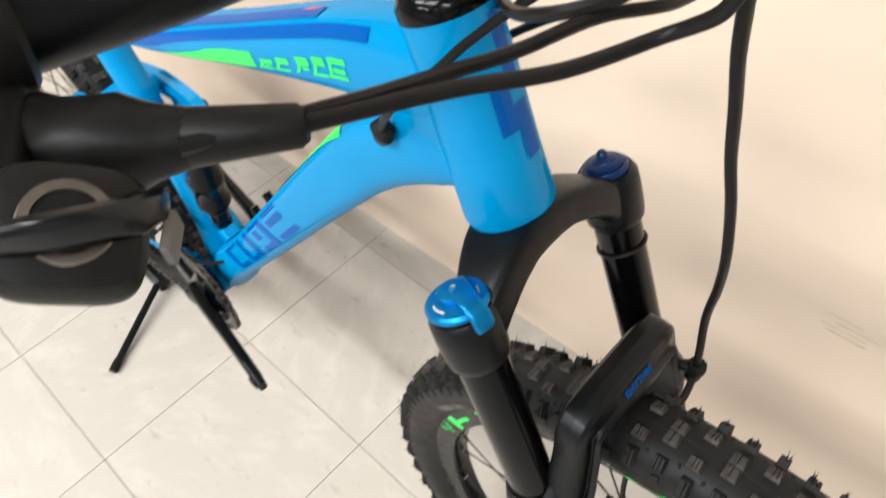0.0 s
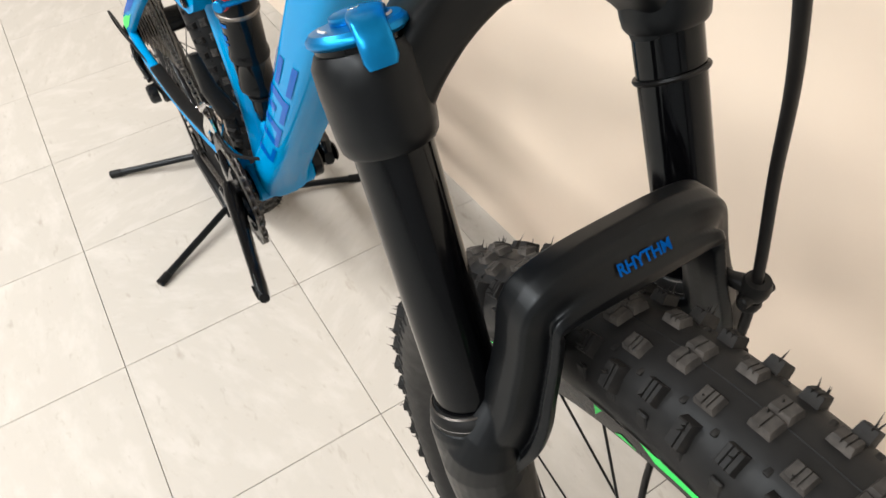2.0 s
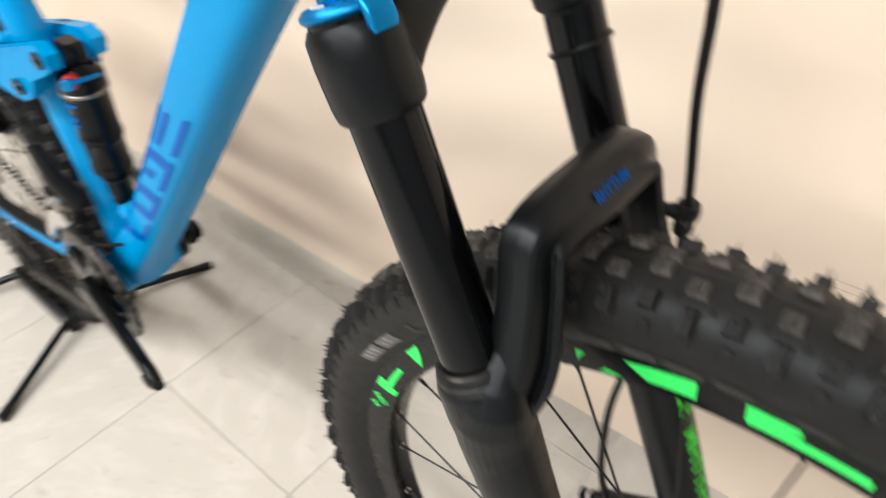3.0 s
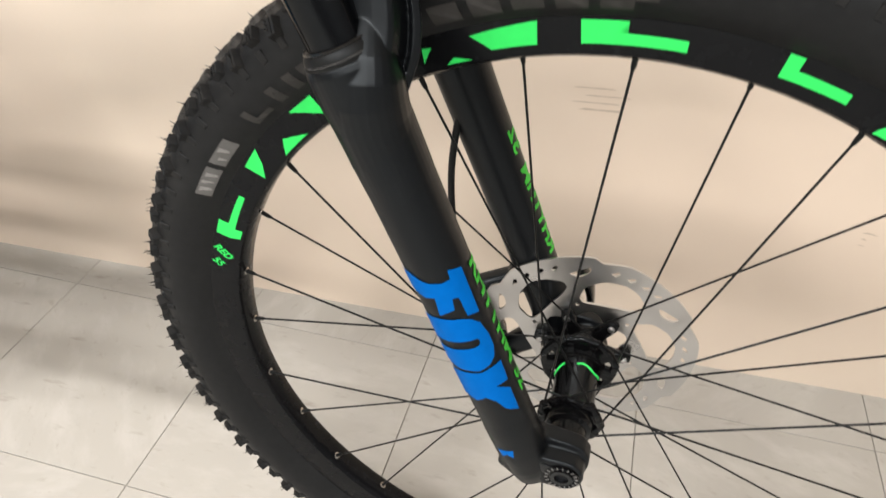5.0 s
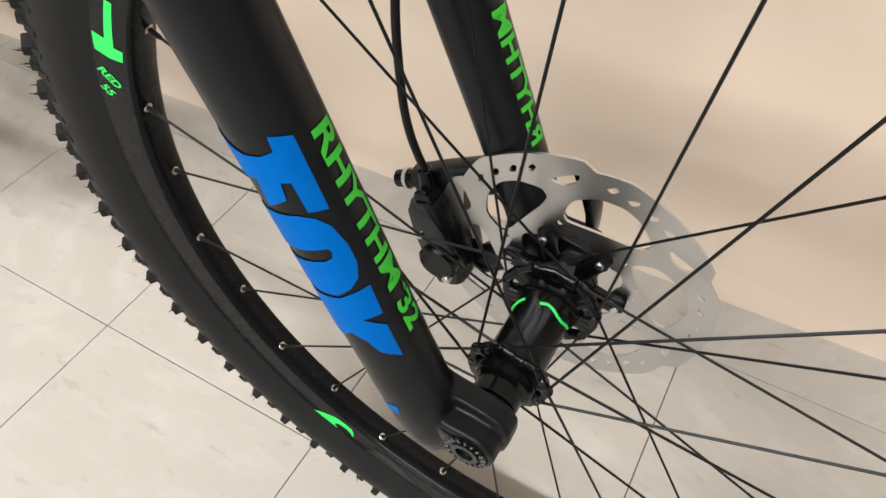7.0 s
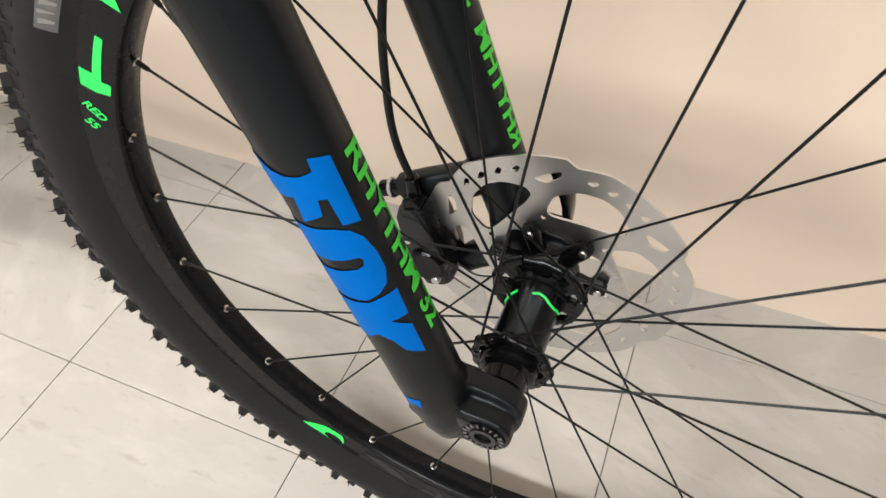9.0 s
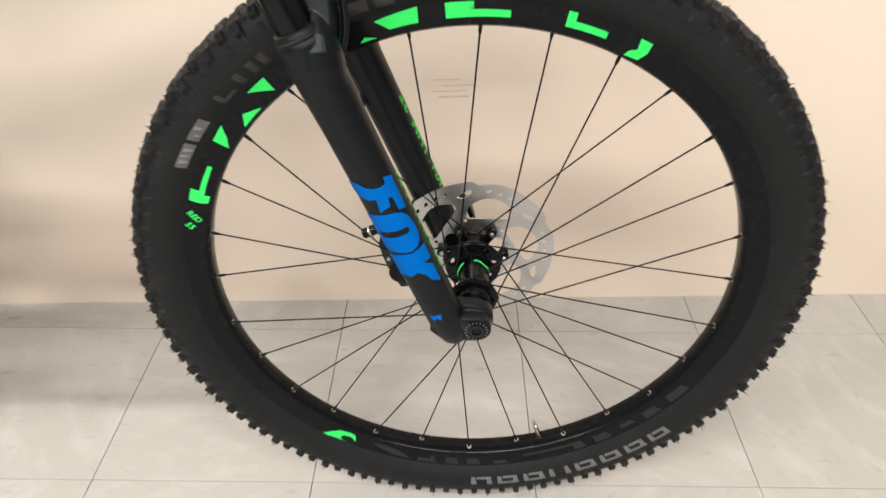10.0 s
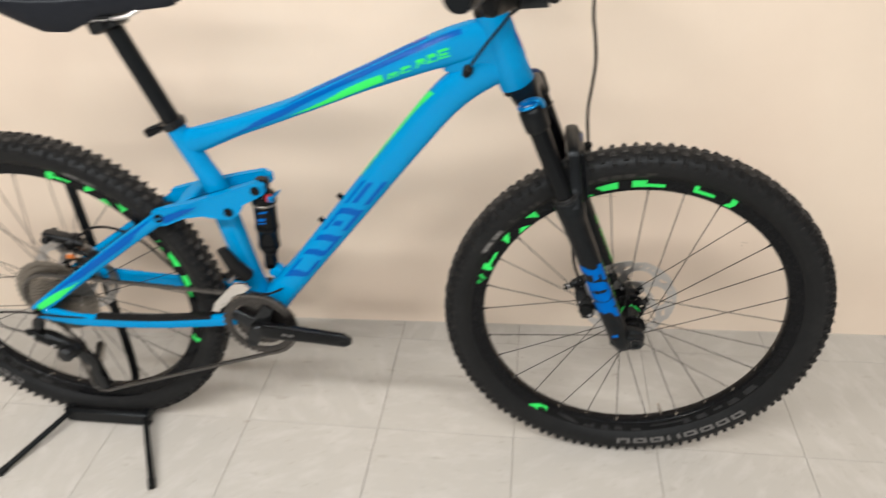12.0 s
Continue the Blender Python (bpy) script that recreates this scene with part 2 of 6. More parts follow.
    def box(self, centre, half, axes=None, bevel=0.0):
        """A box with cut edges. axes: three unit vectors."""
        c = Vector(centre)
        ax = axes or (V(1, 0, 0), V(0, 1, 0), V(0, 0, 1))
        hx, hy, hz = half
        e = min(bevel, hx * 0.9, hy * 0.9, hz * 0.9)
        rings = []
        for z, k in ((-hz, e), (-hz + e, 0), (hz - e, 0), (hz, e)) if e else ((-hz, 0), (hz, 0)):
            x, y = hx - k, hy - k
            if e:
                loop = [(x, y - e), (x - e, y), (-x + e, y), (-x, y - e), (-x, -y + e), (-x + e, -y), (x - e, -y), (x, -y + e)]
            else:
                loop = [(x, y), (-x, y), (-x, -y), (x, -y)]
            rings.append([c + ax[0] * p + ax[1] * q + ax[2] * z for p, q in loop])
        return self.rings(rings)

    def plate(self, outline, thick, put):
        """A flat plate from a 2D outline, with a cut edge; put maps (u, v, h) into space."""
        n = len(outline)
        verts = [put(u, v, -thick) for u, v in outline] + [put(u, v, thick) for u, v in outline]
        faces = [tuple(range(n - 1, -1, -1)), tuple(range(n, 2 * n))]
        faces += [(k, (k + 1) % n, n + (k + 1) % n, n + k) for k in range(n)]
        return self.add(verts, faces)

    def mesh(self, name, mat, angle=38):
        me = bpy.data.meshes.new(name)
        me.from_pydata(self.v, [], self.f)
        bm = bmesh.new()
        bm.from_mesh(me)
        bmesh.ops.recalc_face_normals(bm, faces=bm.faces)
        bm.to_mesh(me)
        bm.free()
        me.materials.append(mat)
        me.polygons.foreach_set("use_smooth", [True] * len(me.polygons))
        me.set_sharp_from_angle(angle=radians(angle))
        return me


def part(name, b, mat, parent, label="", kind=""):
    ob = new(name, b.mesh(name, mat))
    ob.parent = parent
    return tagged(ob, label, kind=kind)


def bend(pts, n=8):
    """A smooth line (Catmull-Rom) through pts."""
    pts = [Vector(p) for p in pts]
    out = []
    for i in range(len(pts) - 1):
        p0, p1, p2, p3 = pts[max(i - 1, 0)], pts[i], pts[i + 1], pts[min(i + 2, len(pts) - 1)]
        for k in range(n):
            t = k / n
            out.append(0.5 * (2 * p1 + (p2 - p0) * t + (2 * p0 - 5 * p1 + 4 * p2 - p3) * t * t + (3 * p1 - p0 - 3 * p2 + p3) * t ** 3))
    return out + [pts[-1]]


def decal(name, polys, put, step, mat, parent, label="", word=None):
    """Thin print on a curved surface. polys: 2D outlines; word: (text, size, x, y, shear, width) set in the built-in font;
    put maps (u, v) to the surface; step: the finest spacing of the cuts that let it bend."""
    bm = bmesh.new()
    for poly in polys:
        bm.faces.new([bm.verts.new((u, v, 0)) for u, v in poly])
    if word:
        text, size, x, y, shear, width = word
        cu = bpy.data.curves.new("word", "FONT")
        cu.body, cu.size, cu.shear, cu.offset = text, size, shear, size * 0.030
        ob = bpy.data.objects.new("word", cu)
        scene.collection.objects.link(ob)
        dg = bpy.context.evaluated_depsgraph_get()
        dg.update()
        me = bpy.data.meshes.new_from_object(ob.evaluated_get(dg))
        if width:
            lo, hi = min(v.co.x for v in me.vertices), max(v.co.x for v in me.vertices)
            me.transform(Matrix.Diagonal((width / (hi - lo), 1, 1, 1)) @ Matrix.Translation((-lo, 0, 0)))
        me.transform(Matrix.Translation((x, y, 0)))
        bm.from_mesh(me)
        bpy.data.objects.remove(ob)
        bpy.data.meshes.remove(me)
    bm.normal_update()
    bmesh.ops.triangulate(bm, faces=bm.faces[:])
    for axis in (0, 1):
        lo = min(v.co[axis] for v in bm.verts)
        hi = max(v.co[axis] for v in bm.verts)
        cuts = min(60, int((hi - lo) / step[axis]))
        for k in range(1, cuts + 1):
            at, no = [0, 0, 0], [0, 0, 0]
            at[axis], no[axis] = lo + (hi - lo) * k / (cuts + 1), 1
            bmesh.ops.bisect_plane(bm, geom=bm.verts[:] + bm.edges[:] + bm.faces[:], plane_co=at, plane_no=no)
    for v in bm.verts:
        v.co = put(v.co.x, v.co.y)
    me = bpy.data.meshes.new(name)
    bm.to_mesh(me)
    bm.free()
    me.materials.append(mat)
    me.polygons.foreach_set("use_smooth", [True] * len(me.polygons))
    ob = new(name, me)
    ob.parent = parent
    return tagged(ob, label)


# ---- the room ----
WALL_Y, WALL_RUN = 0.380, 0.028         # the wall's distance beside the front hub, and its slant along the floor
X_LO, X_HI, Y_LO = -5.0, 2.8, -5.2


def wall_y(x):
    return WALL_Y + WALL_RUN * x


def slab(name, corners, thick, mat, label):
    """A wall of a plan line from a to b with its thickness to the outer side, from the floor to the ceiling."""
    (ax, ay), (bx, by) = corners
    d = V(bx - ax, by - ay, 0).normalized()
    nrm = V(-d.y, d.x, 0) * thick
    b = Build()
    pts = [V(ax, ay, -0.05), V(bx, by, -0.05), V(bx, by, -0.05) + nrm, V(ax, ay, -0.05) + nrm]
    b.rings([pts, [p + V(0, 0, CEILING + 0.05) for p in pts]])
    ob = new(name, b.mesh(name, mat))
    return tagged(ob, label, "wall", kind="structure")


wall_n = slab("wall_north", ((X_HI, wall_y(X_HI)), (X_LO, wall_y(X_LO))), -0.12, WALL, "smooth cream painted wall with faint scuff marks")
# added walls out of view, closing the room in neutral grey
slab("wall_south", ((X_LO, Y_LO), (X_HI, Y_LO)), -0.12, FAR_WALL, "unseen grey wall across the room")
slab("wall_west", ((X_LO, wall_y(X_LO)), (X_LO, Y_LO)), -0.12, FAR_WALL, "unseen grey end wall")
slab("wall_east", ((X_HI, Y_LO), (X_HI, wall_y(X_HI))), -0.12, FAR_WALL, "unseen grey end wall")
b = Build().box(((X_LO + X_HI) / 2, (Y_LO + 0.6) / 2, CEILING + 0.05), ((X_HI - X_LO) / 2 + 0.2, (0.8 - Y_LO) / 2 + 0.1, 0.05))
tagged(new("ceiling", b.mesh("ceiling", CEIL)), "plain white ceiling", "ceiling", kind="structure")
b = Build().box(((X_LO + X_HI) / 2, (Y_LO + 0.6) / 2, -0.03), ((X_HI - X_LO) / 2 + 0.2, (0.8 - Y_LO) / 2 + 0.1, 0.026))
floor = tagged(new("floor", b.mesh("floor", JOINT)), "floor of pale marbled vinyl tiles", "floor", kind="structure")


def light_fixture():
    root = tagged(new("ceiling_light"), "white ceiling light with a long diffuser, out of view", "lamp", "ceiling lights")
    bb = Build()
    bb.box((0, 0, -0.035), (0.63, 0.11, 0.035), bevel=0.008)
    part("housing", bb, HOUSING, root)
    part("diffuser", Build().box((0, 0, -0.0745), (0.60, 0.092, 0.004), bevel=0.002), HOUSING, root)
    return root


fixture = light_fixture()
fixture.matrix_world = pose(LAMP_X[0], LAMP_ROWS[0][0], CEILING)
# housings for every lamp, the added fill column too
for ly, share in LAMP_ROWS:
    for lx in LAMP_X:
        if (lx, ly) != (LAMP_X[0], LAMP_ROWS[0][0]):
            copy_thing(fixture, pose(lx, ly, CEILING))

# ---- the bicycle ----
bike = tagged(new("mountain_bike"), "blue full-suspension mountain bike with black wheels, held by a stand", "bicycle")
R_TYRE = 0.352
FRONT, REAR = V(0, 0, 0.35), V(-1.135, 0, 0.352)
RN = 0.272
LEG_Y, TOP_Y = 0.0700, 0.0668         # half spacing of the legs at the axle and at the crown


def tyre_profile():
    # (radius, half width) from the bead over the crown
    side = [(0.2935, 0.0135), (0.297, 0.0160), (0.303, 0.0215), (0.311, 0.0258), (0.320, 0.0277), (0.329, 0.0266), (0.3360, 0.0222), (0.3405, 0.0158), (0.3430, 0.0082), (0.3437, 0.0)]
    return [(r, -w) for r, w in side] + [(r, w) for r, w in reversed(side[:-1])]


def side_y(r):
    """Half width of the tyre's side wall at a radius."""
    t = [(0.2935, 0.0135), (0.297, 0.0160), (0.303, 0.0215), (0.311, 0.0258), (0.320, 0.0277), (0.329, 0.0266), (0.3360, 0.0222)]
    for (r0, w0), (r1, w1) in zip(t, t[1:]):
        if r <= r1:
            return w0 + (w1 - w0) * (r - r0) / (r1 - r0)
    return t[-1][1]


def round_at(centre, deg, r, y):
    """A point by its angle clockwise from the top, seen from the chain side."""
    a = radians(deg)
    return centre + V(r * math.sin(a), y, r * math.cos(a))


def rim_y(r):
    return 0.0112 + (r - 0.272) / 0.024 * 0.0036


def tread_block(name, length, width, height, mat, slots, foot=1.25):
    """One rubber block: a tapered body whose top carries narrow cross slots; x runs along the tyre, z away from it."""
    top = [(-length * foot, -0.0030), (-length, height - 0.0005), (-length * 0.92, height)]
    for q in slots:
        top += [(q * length - 0.00035, height), (q * length - 0.0002, height - 0.0012), (q * length + 0.0002, height - 0.0012), (q * length + 0.00035, height)]
    top += [(length * 0.92, height), (length, height - 0.0005), (length * foot, -0.0030)]
    b2 = Build()
    rings = []
    for side, share in ((-1, 1.0), (-0.90, 0.0), (0.90, 0.0), (1, 1.0)):
        rings.append([V(x, side * width * (1 + (foot - 1) * (1 - max(0, z) / height)), z - 0.0005 * share) for x, z in top])
    b2.rings(rings)
    return b2.mesh(name, mat, 30)


BLOCKS = {"centre": tread_block("tread_block", 0.0043, 0.0038, 0.0042, KNOB, (0.0,)),
          "side": tread_block("tread_block", 0.0042, 0.0036, 0.0044, KNOB, (-0.1, 0.45)),
          "edge_low": tread_block("tread_block", 0.0036, 0.0044, 0.0052, SHOULDER, (-0.35, 0.35), 1.15),
          "edge_high": tread_block("tread_block", 0.0032, 0.0056, 0.0054, SHOULDER, (0.3,), 1.15)}


def wheel(centre, name, label, phase, front):
    rim = Build()
    prof = [(0.2715, 0.0), (0.2718, 0.0085), (0.274, 0.0115), (0.2955, 0.0149), (0.2985, 0.0147), (0.2985, 0.0125), (0.290, 0.0115)]
    prof = prof + [(r, -w) for r, w in reversed(prof[1:])]
    rim.turn(prof, centre, Y, 168, closed=True)
    root = part(name, rim, RIM, bike, label)

    ty = Build()
    prof = tyre_profile()
    ty.turn(prof + [(0.297, 0.0118), (0.338, 0.010), (0.338, -0.010), (0.297, -0.0118)], centre, Y, 168, closed=True)
    tyre = part("tyre", ty, RUBBER, root, "black rubber tyre")

    shoulder = Build()
    rnd = random.Random(4 if front else 9)
    N = 58

    def spot(deg, y, r, lean):
        """Where a block sits on the casing: along, across and up, and its foot."""
        a = radians(deg)
        out, al = V(math.sin(a), 0, math.cos(a)), V(math.cos(a), 0, -math.sin(a))
        up, ac = out * math.cos(lean) + Y * math.sin(lean), Y * math.cos(lean) - out * math.sin(lean)
        return Matrix((al, ac, up)).transposed().to_4x4(), centre + out * r + Y * y

    def hair(p, d, length):
        d = d.normalized()
        a = d.orthogonal().normalized() * 0.0006
        q = d.cross(a)
        shoulder.add([p + a, p - a * 0.5 + q * 0.87, p - a * 0.5 - q * 0.87, p + d * length], [(0, 1, 3), (1, 2, 3), (2, 0, 3)])

    rest = {}
    for k in range(N):
        g = 360.0 / N
        d0 = k * g + phase
        rows = [("centre", d0, w * 0.0044, 0.3428, w * 0.10) for w in (-1, 1)]
        for s in (-1, 1):
            rows.append(("side", d0 + g * 0.50, s * 0.0104, 0.3414, s * 0.29))
            rows.append(("edge_low", d0 + g * 0.02, s * 0.0196, 0.3374, s * 0.66))
            rows.append(("edge_high", d0 + g * 0.52, s * 0.0232, 0.3346, s * 0.86))
        for kind, deg, y, r, lean in rows:
            turn, foot = spot(deg, y, r, lean)
            m = Matrix.Translation(foot) @ turn
            if front and -42 < (deg + 180) % 360 - 180 < 66:
                ob = new("tread_block", BLOCKS[kind])
                ob.matrix_world = m
                ob.parent = root
            else:
                rest.setdefault("edge" if "edge" in kind else "tread", Build()).add([m @ v.co for v in BLOCKS[kind].vertices], [tuple(p.vertices) for p in BLOCKS[kind].polygons])
            if "edge" in kind:
                for _ in range(rnd.choice((1, 2, 3, 3))):
                    hair(m @ V(rnd.uniform(-0.002, 0.002), rnd.uniform(-0.004, 0.004), 0.0050), m.to_3x3() @ V(rnd.uniform(-0.3, 0.3), rnd.uniform(-0.2, 0.2), 1), rnd.uniform(0.0030, 0.0072))
            elif rnd.random() < 0.40:
                hair(m @ V(rnd.uniform(-0.004, 0.004), rnd.uniform(-0.003, 0.003), 0.0040), m.to_3x3() @ V(rnd.uniform(-0.4, 0.4), rnd.uniform(-0.3, 0.3), 1), rnd.uniform(0.002, 0.005))
        for s in (-1, 1):
            # shallow ribs where the shoulder runs into the side wall
            for q in (0.02, 0.52):
                a = radians(d0 + g * q)
                c = centre + V(math.sin(a), 0, math.cos(a)) * 0.3275 + Y * s * 0.0266
                shoulder.box(c, (0.0026, 0.0011, 0.0042), (V(math.cos(a), 0, -math.sin(a)), Y, V(math.sin(a), 0, math.cos(a))), 0.0006)
            # moulded bars between the blocks
            for q, y, r in ((0.30, 0.0150, 0.3402), (0.74, 0.0168, 0.3394)):
                a = radians(d0 + g * q)
                c = centre + V(math.sin(a), 0, math.cos(a)) * r + Y * s * y
                shoulder.box(c, (0.0012, 0.0026, 0.0008), (V(math.cos(a), 0, -math.sin(a)), Y, V(math.sin(a), 0, math.cos(a))), 0.0004)
    part("tread", rest["tread"], KNOB, root, "worn grey-black rubber tread blocks", "stuff")
    part("edge_tread", rest["edge"], SHOULDER, root, "black rubber shoulder blocks", "stuff")
    part("shoulder_tread", shoulder, SHOULDER, root, "black rubber ribs with moulding hairs", "stuff")
    part("mould_seam", Build().turn([(0.3434, -0.0005), (0.3441, 0.0), (0.3434, 0.0005)], centre, Y, 168, closed=True), RUBBER, root)

    # hub, spokes, nipples
    near, far = (-0.030, 0.026) if front else (-0.020, 0.030)
    hub = Build()
    if front:
        hub.turn([(0.010, -0.052), (0.0135, -0.050), (0.0135, -0.041), (0.0165, -0.039), (0.0172, -0.036), (0.0184, -0.033), (0.0184, -0.027), (0.0174, -0.023), (0.0166, -0.019), (0.0163, 0.010), (0.0168, 0.018), (0.0180, 0.0215), (0.0200, 0.0235), (0.0206, 0.0250), (0.0206, 0.0300), (0.0195, 0.0318), (0.0190, 0.0335), (0.0195, 0.0430), (0.0205, 0.0452), (0.0205, 0.0480), (0.0180, 0.0500), (0.012, 0.053)], centre, Y, 40)
    else:
        hub.turn([(0.012, -0.066), (0.014, -0.060), (0.017, -0.058), (0.017, -0.026), (0.026, -0.024), (0.028, -0.018), (0.020, -0.014), (0.019, 0.02), (0.027, 0.026), (0.027, 0.034), (0.018, 0.038), (0.016, 0.066)], centre, Y, 36)
    hub_ob = part("hub", hub, GLOSS, root, "gloss black hub")
    sp = Build()
    for k in range(28):
        th = k * 360 / 28
        side = near if k % 2 == 0 else far
        off = {0: -1, 2: 1, 1: 1, 3: -1}[k % 4]
        rf = (0.0205 if k % 2 == 0 else 0.0270) if front else 0.0235
        out = round_at(centre, th, RN, 0.003 * (-1 if k % 2 == 0 else 1))
        inn = round_at(centre, th + off * 84, rf, side)
        d = (inn - out).normalized()
        s = Build()
        s.tube([out + d * 0.008, out + d * 0.020, out + (inn - out) * 0.5, inn - d * 0.018, inn], [0.00085, 0.00085, 0.0008, 0.00085, 0.0011], 6)
        part("spoke", s, SPOKE, root)
        nb = Build()
        nb.tube([out - d * 0.0025, out - d * 0.0004, out + d * 0.0010, out + d * 0.0075, out + d * 0.0090], [0.0027, 0.0029, 0.0018, 0.0015, 0.0009], 8)
        part("nipple", nb, SPOKE, root)
        part("eyelet", Build().tube([out - d * 0.0012, out + d * 0.0004, out + d * 0.0011], [0.0034, 0.0034, 0.0022], 10), NIPPLE, root)
        if front:
            # straight-pull sockets on the flanges
            hub_b = Build().rod(inn - d * 0.010, inn + d * 0.006, 0.0034, 10, bevel=0.0009)
            mid = V(centre.x, inn.y, centre.z)
            hub_b.loft([mid + (inn - mid) * 0.70, inn + (inn - mid).normalized() * 0.0024], [(0.0042, 0.0038, 3), (0.0036, 0.0032, 3)], Y, 10)
            part("spoke_socket", hub_b, GLOSS, root)
            part("spoke_head", Build().rod(inn + d * 0.0058, inn + d * 0.0074, 0.0019, 8, bevel=0.0004), DARKSTEEL, root)
    return root, hub_ob


front_wheel, front_hub = wheel(FRONT, "front_wheel", "front wheel with black rim and neon green print", 4.81, True)
rear_wheel, rear_hub = wheel(REAR, "rear_wheel", "rear wheel with black rim and neon green print", 1.0, False)

# prints on the rims, (from, to) degrees and inner/outer share of the rim's side
def rim_put(centre, lift=0.0004, sgn=-1):
    def put(u, v):
        r = 0.2755 + 0.0195 * v
        return round_at(centre, u, r, sgn * (rim_y(r) + lift))
    return put


def block(a, b2, lo=0.05, hi=0.95, slant=0.0):
    return [(a + slant, lo), (b2, lo), (b2, hi), (a, hi)]


GREENS = [[(-17.4, 0.74), (-10.1, 0.93), (-10.4, 0.24), (-15.4, 0.22)],
          [(-5.8, 0.92), (-1.2, 0.92), (-1.2, 0.58), (4.7, 0.58), (4.8, 0.26), (-5.8, 0.24)],
          [(13.7, 0.97), (15.2, 0.97), (15.3, 0.60), (21.0, 0.60), (21.2, 0.30), (13.9, 0.28)],
          [(26.3, 0.94), (28.5, 0.97), (28.8, 0.50), (28.0, 0.06), (25.4, 0.0), (25.8, 0.28), (26.9, 0.45)],
          [(-42.8, 0.92), (-38.6, 0.94), (-38.9, 0.18)], [(-46.8, 0.46), (-43.3, 0.03), (-48.8, 0.02)],
          [(-54.6, 0.86), (-50.9, 0.92), (-52.6, 0.42), (-54.6, 0.08)],
          [(-60.0, 0.58), (-60.0, 0.36), (-66.9, 0.30), (-66.8, 0.02), (-68.6, 0.03), (-69.0, 0.45), (-68.7, 0.93), (-66.0, 0.97), (-66.1, 0.58)],
          [(-23.0, 0.70), (-21.9, 0.66), (-23.5, 0.25)], [(-21.0, 0.03), (-19.9, 0.22), (-17.9, 0.03)]]
for wheel_ob, centre, shift in ((front_wheel, FRONT, 0.0), (rear_wheel, REAR, 84.0)):
    for poly in GREENS:
        decal("rim_print", [[(u + shift, v) for u, v in poly]], rim_put(centre), (1.2, 0.5), GREEN, wheel_ob, "neon green rim print")
    decal("rim_crest", [[(u + shift, v) for u, v in ((217.9, 1.02), (217.7, 0.96), (216.5, 0.63), (214.7, 0.28), (212.6, 0.17), (211.0, 0.17), (210.2, 0.34), (209.7, 0.63), (209.7, 0.7), (210.6, 0.51), (211.7, 0.46), (213.0, 0.52), (213.6, 0.67), (213.5, 0.83), (212.1, 0.96), (210.7, 0.98), (212.6, 0.94), (214.5, 0.95), (216.5, 1.02))]], rim_put(centre), (1.2, 0.5), GREEN, wheel_ob, "neon green crest on the rim")
    # glossy strip on the rim's lower half with dull block marks on it
    strip = [(206.0 - k * 2.0 + shift, 0.10 + 0.55 * (k == 0)) for k in range(46)] + [(116.0 + k * 2.0 + shift, 0.96) for k in range(46)]
    decal("gloss_strip", [strip], rim_put(centre, 0.0003), (2.0, 0.5), GLOSS, wheel_ob, "gloss black strip on the rim")
    decal("strip_mark", [[(206 + shift, 0.30), (202 + shift, 0.22), (198 + shift, 0.40), (195 + shift, 0.85), (199 + shift, 0.80), (203 + shift, 0.55)]], rim_put(centre, 0.0005), (1.5, 0.5), GLOSSBAR, wheel_ob)
    for a0, a1, lo, hi in ((188, 193, 0.62, 0.90), (188.5, 190, 0.35, 0.62), (182.5, 186, 0.36, 0.90), (177, 180.5, 0.36, 0.88), (170, 174, 0.62, 0.88), (152, 166, 0.30, 0.48), (150, 153, 0.30, 0.86), (143, 147.5, 0.34, 0.86), (136, 140, 0.34, 0.62), (129, 133.5, 0.34, 0.86), (120, 126, 0.30, 0.84)):
        decal("strip_mark", [block(a0 + shift, a1 + shift, lo, hi, 0.8)], rim_put(centre, 0.0005), (1.5, 1.0), GLOSSBAR, wheel_ob)


def rim_word(deg, r0):
    """Slanted lettering on the rim's rear side."""
    c, q = math.cos(radians(38)), math.sin(radians(38))
    return lambda u, v: round_at(FRONT, deg + (v * c - u * q) / 0.286 * 57.3, r0 - (u * c + v * q), -(rim_y(r0 - (u * c + v * q)) + 0.0006))


decal("model_print", [], rim_word(-71.8, 0.2945), (0.002, 0.002), GREEN, front_wheel, "neon green lettering", word=("RED", 0.0085, 0.0, 0.0, 0.15, 0))
decal("model_print", [], rim_word(-74.6, 0.2945), (0.002, 0.002), GREEN, front_wheel, "neon green lettering", word=("55", 0.0085, 0.0, 0.0, 0.15, 0))


def tyre_put(centre, r0, r1):
    def put(u, v):
        r = r0 + (r1 - r0) * v
        return round_at(centre, u, r, -(side_y(r) + 0.0005))
    return put


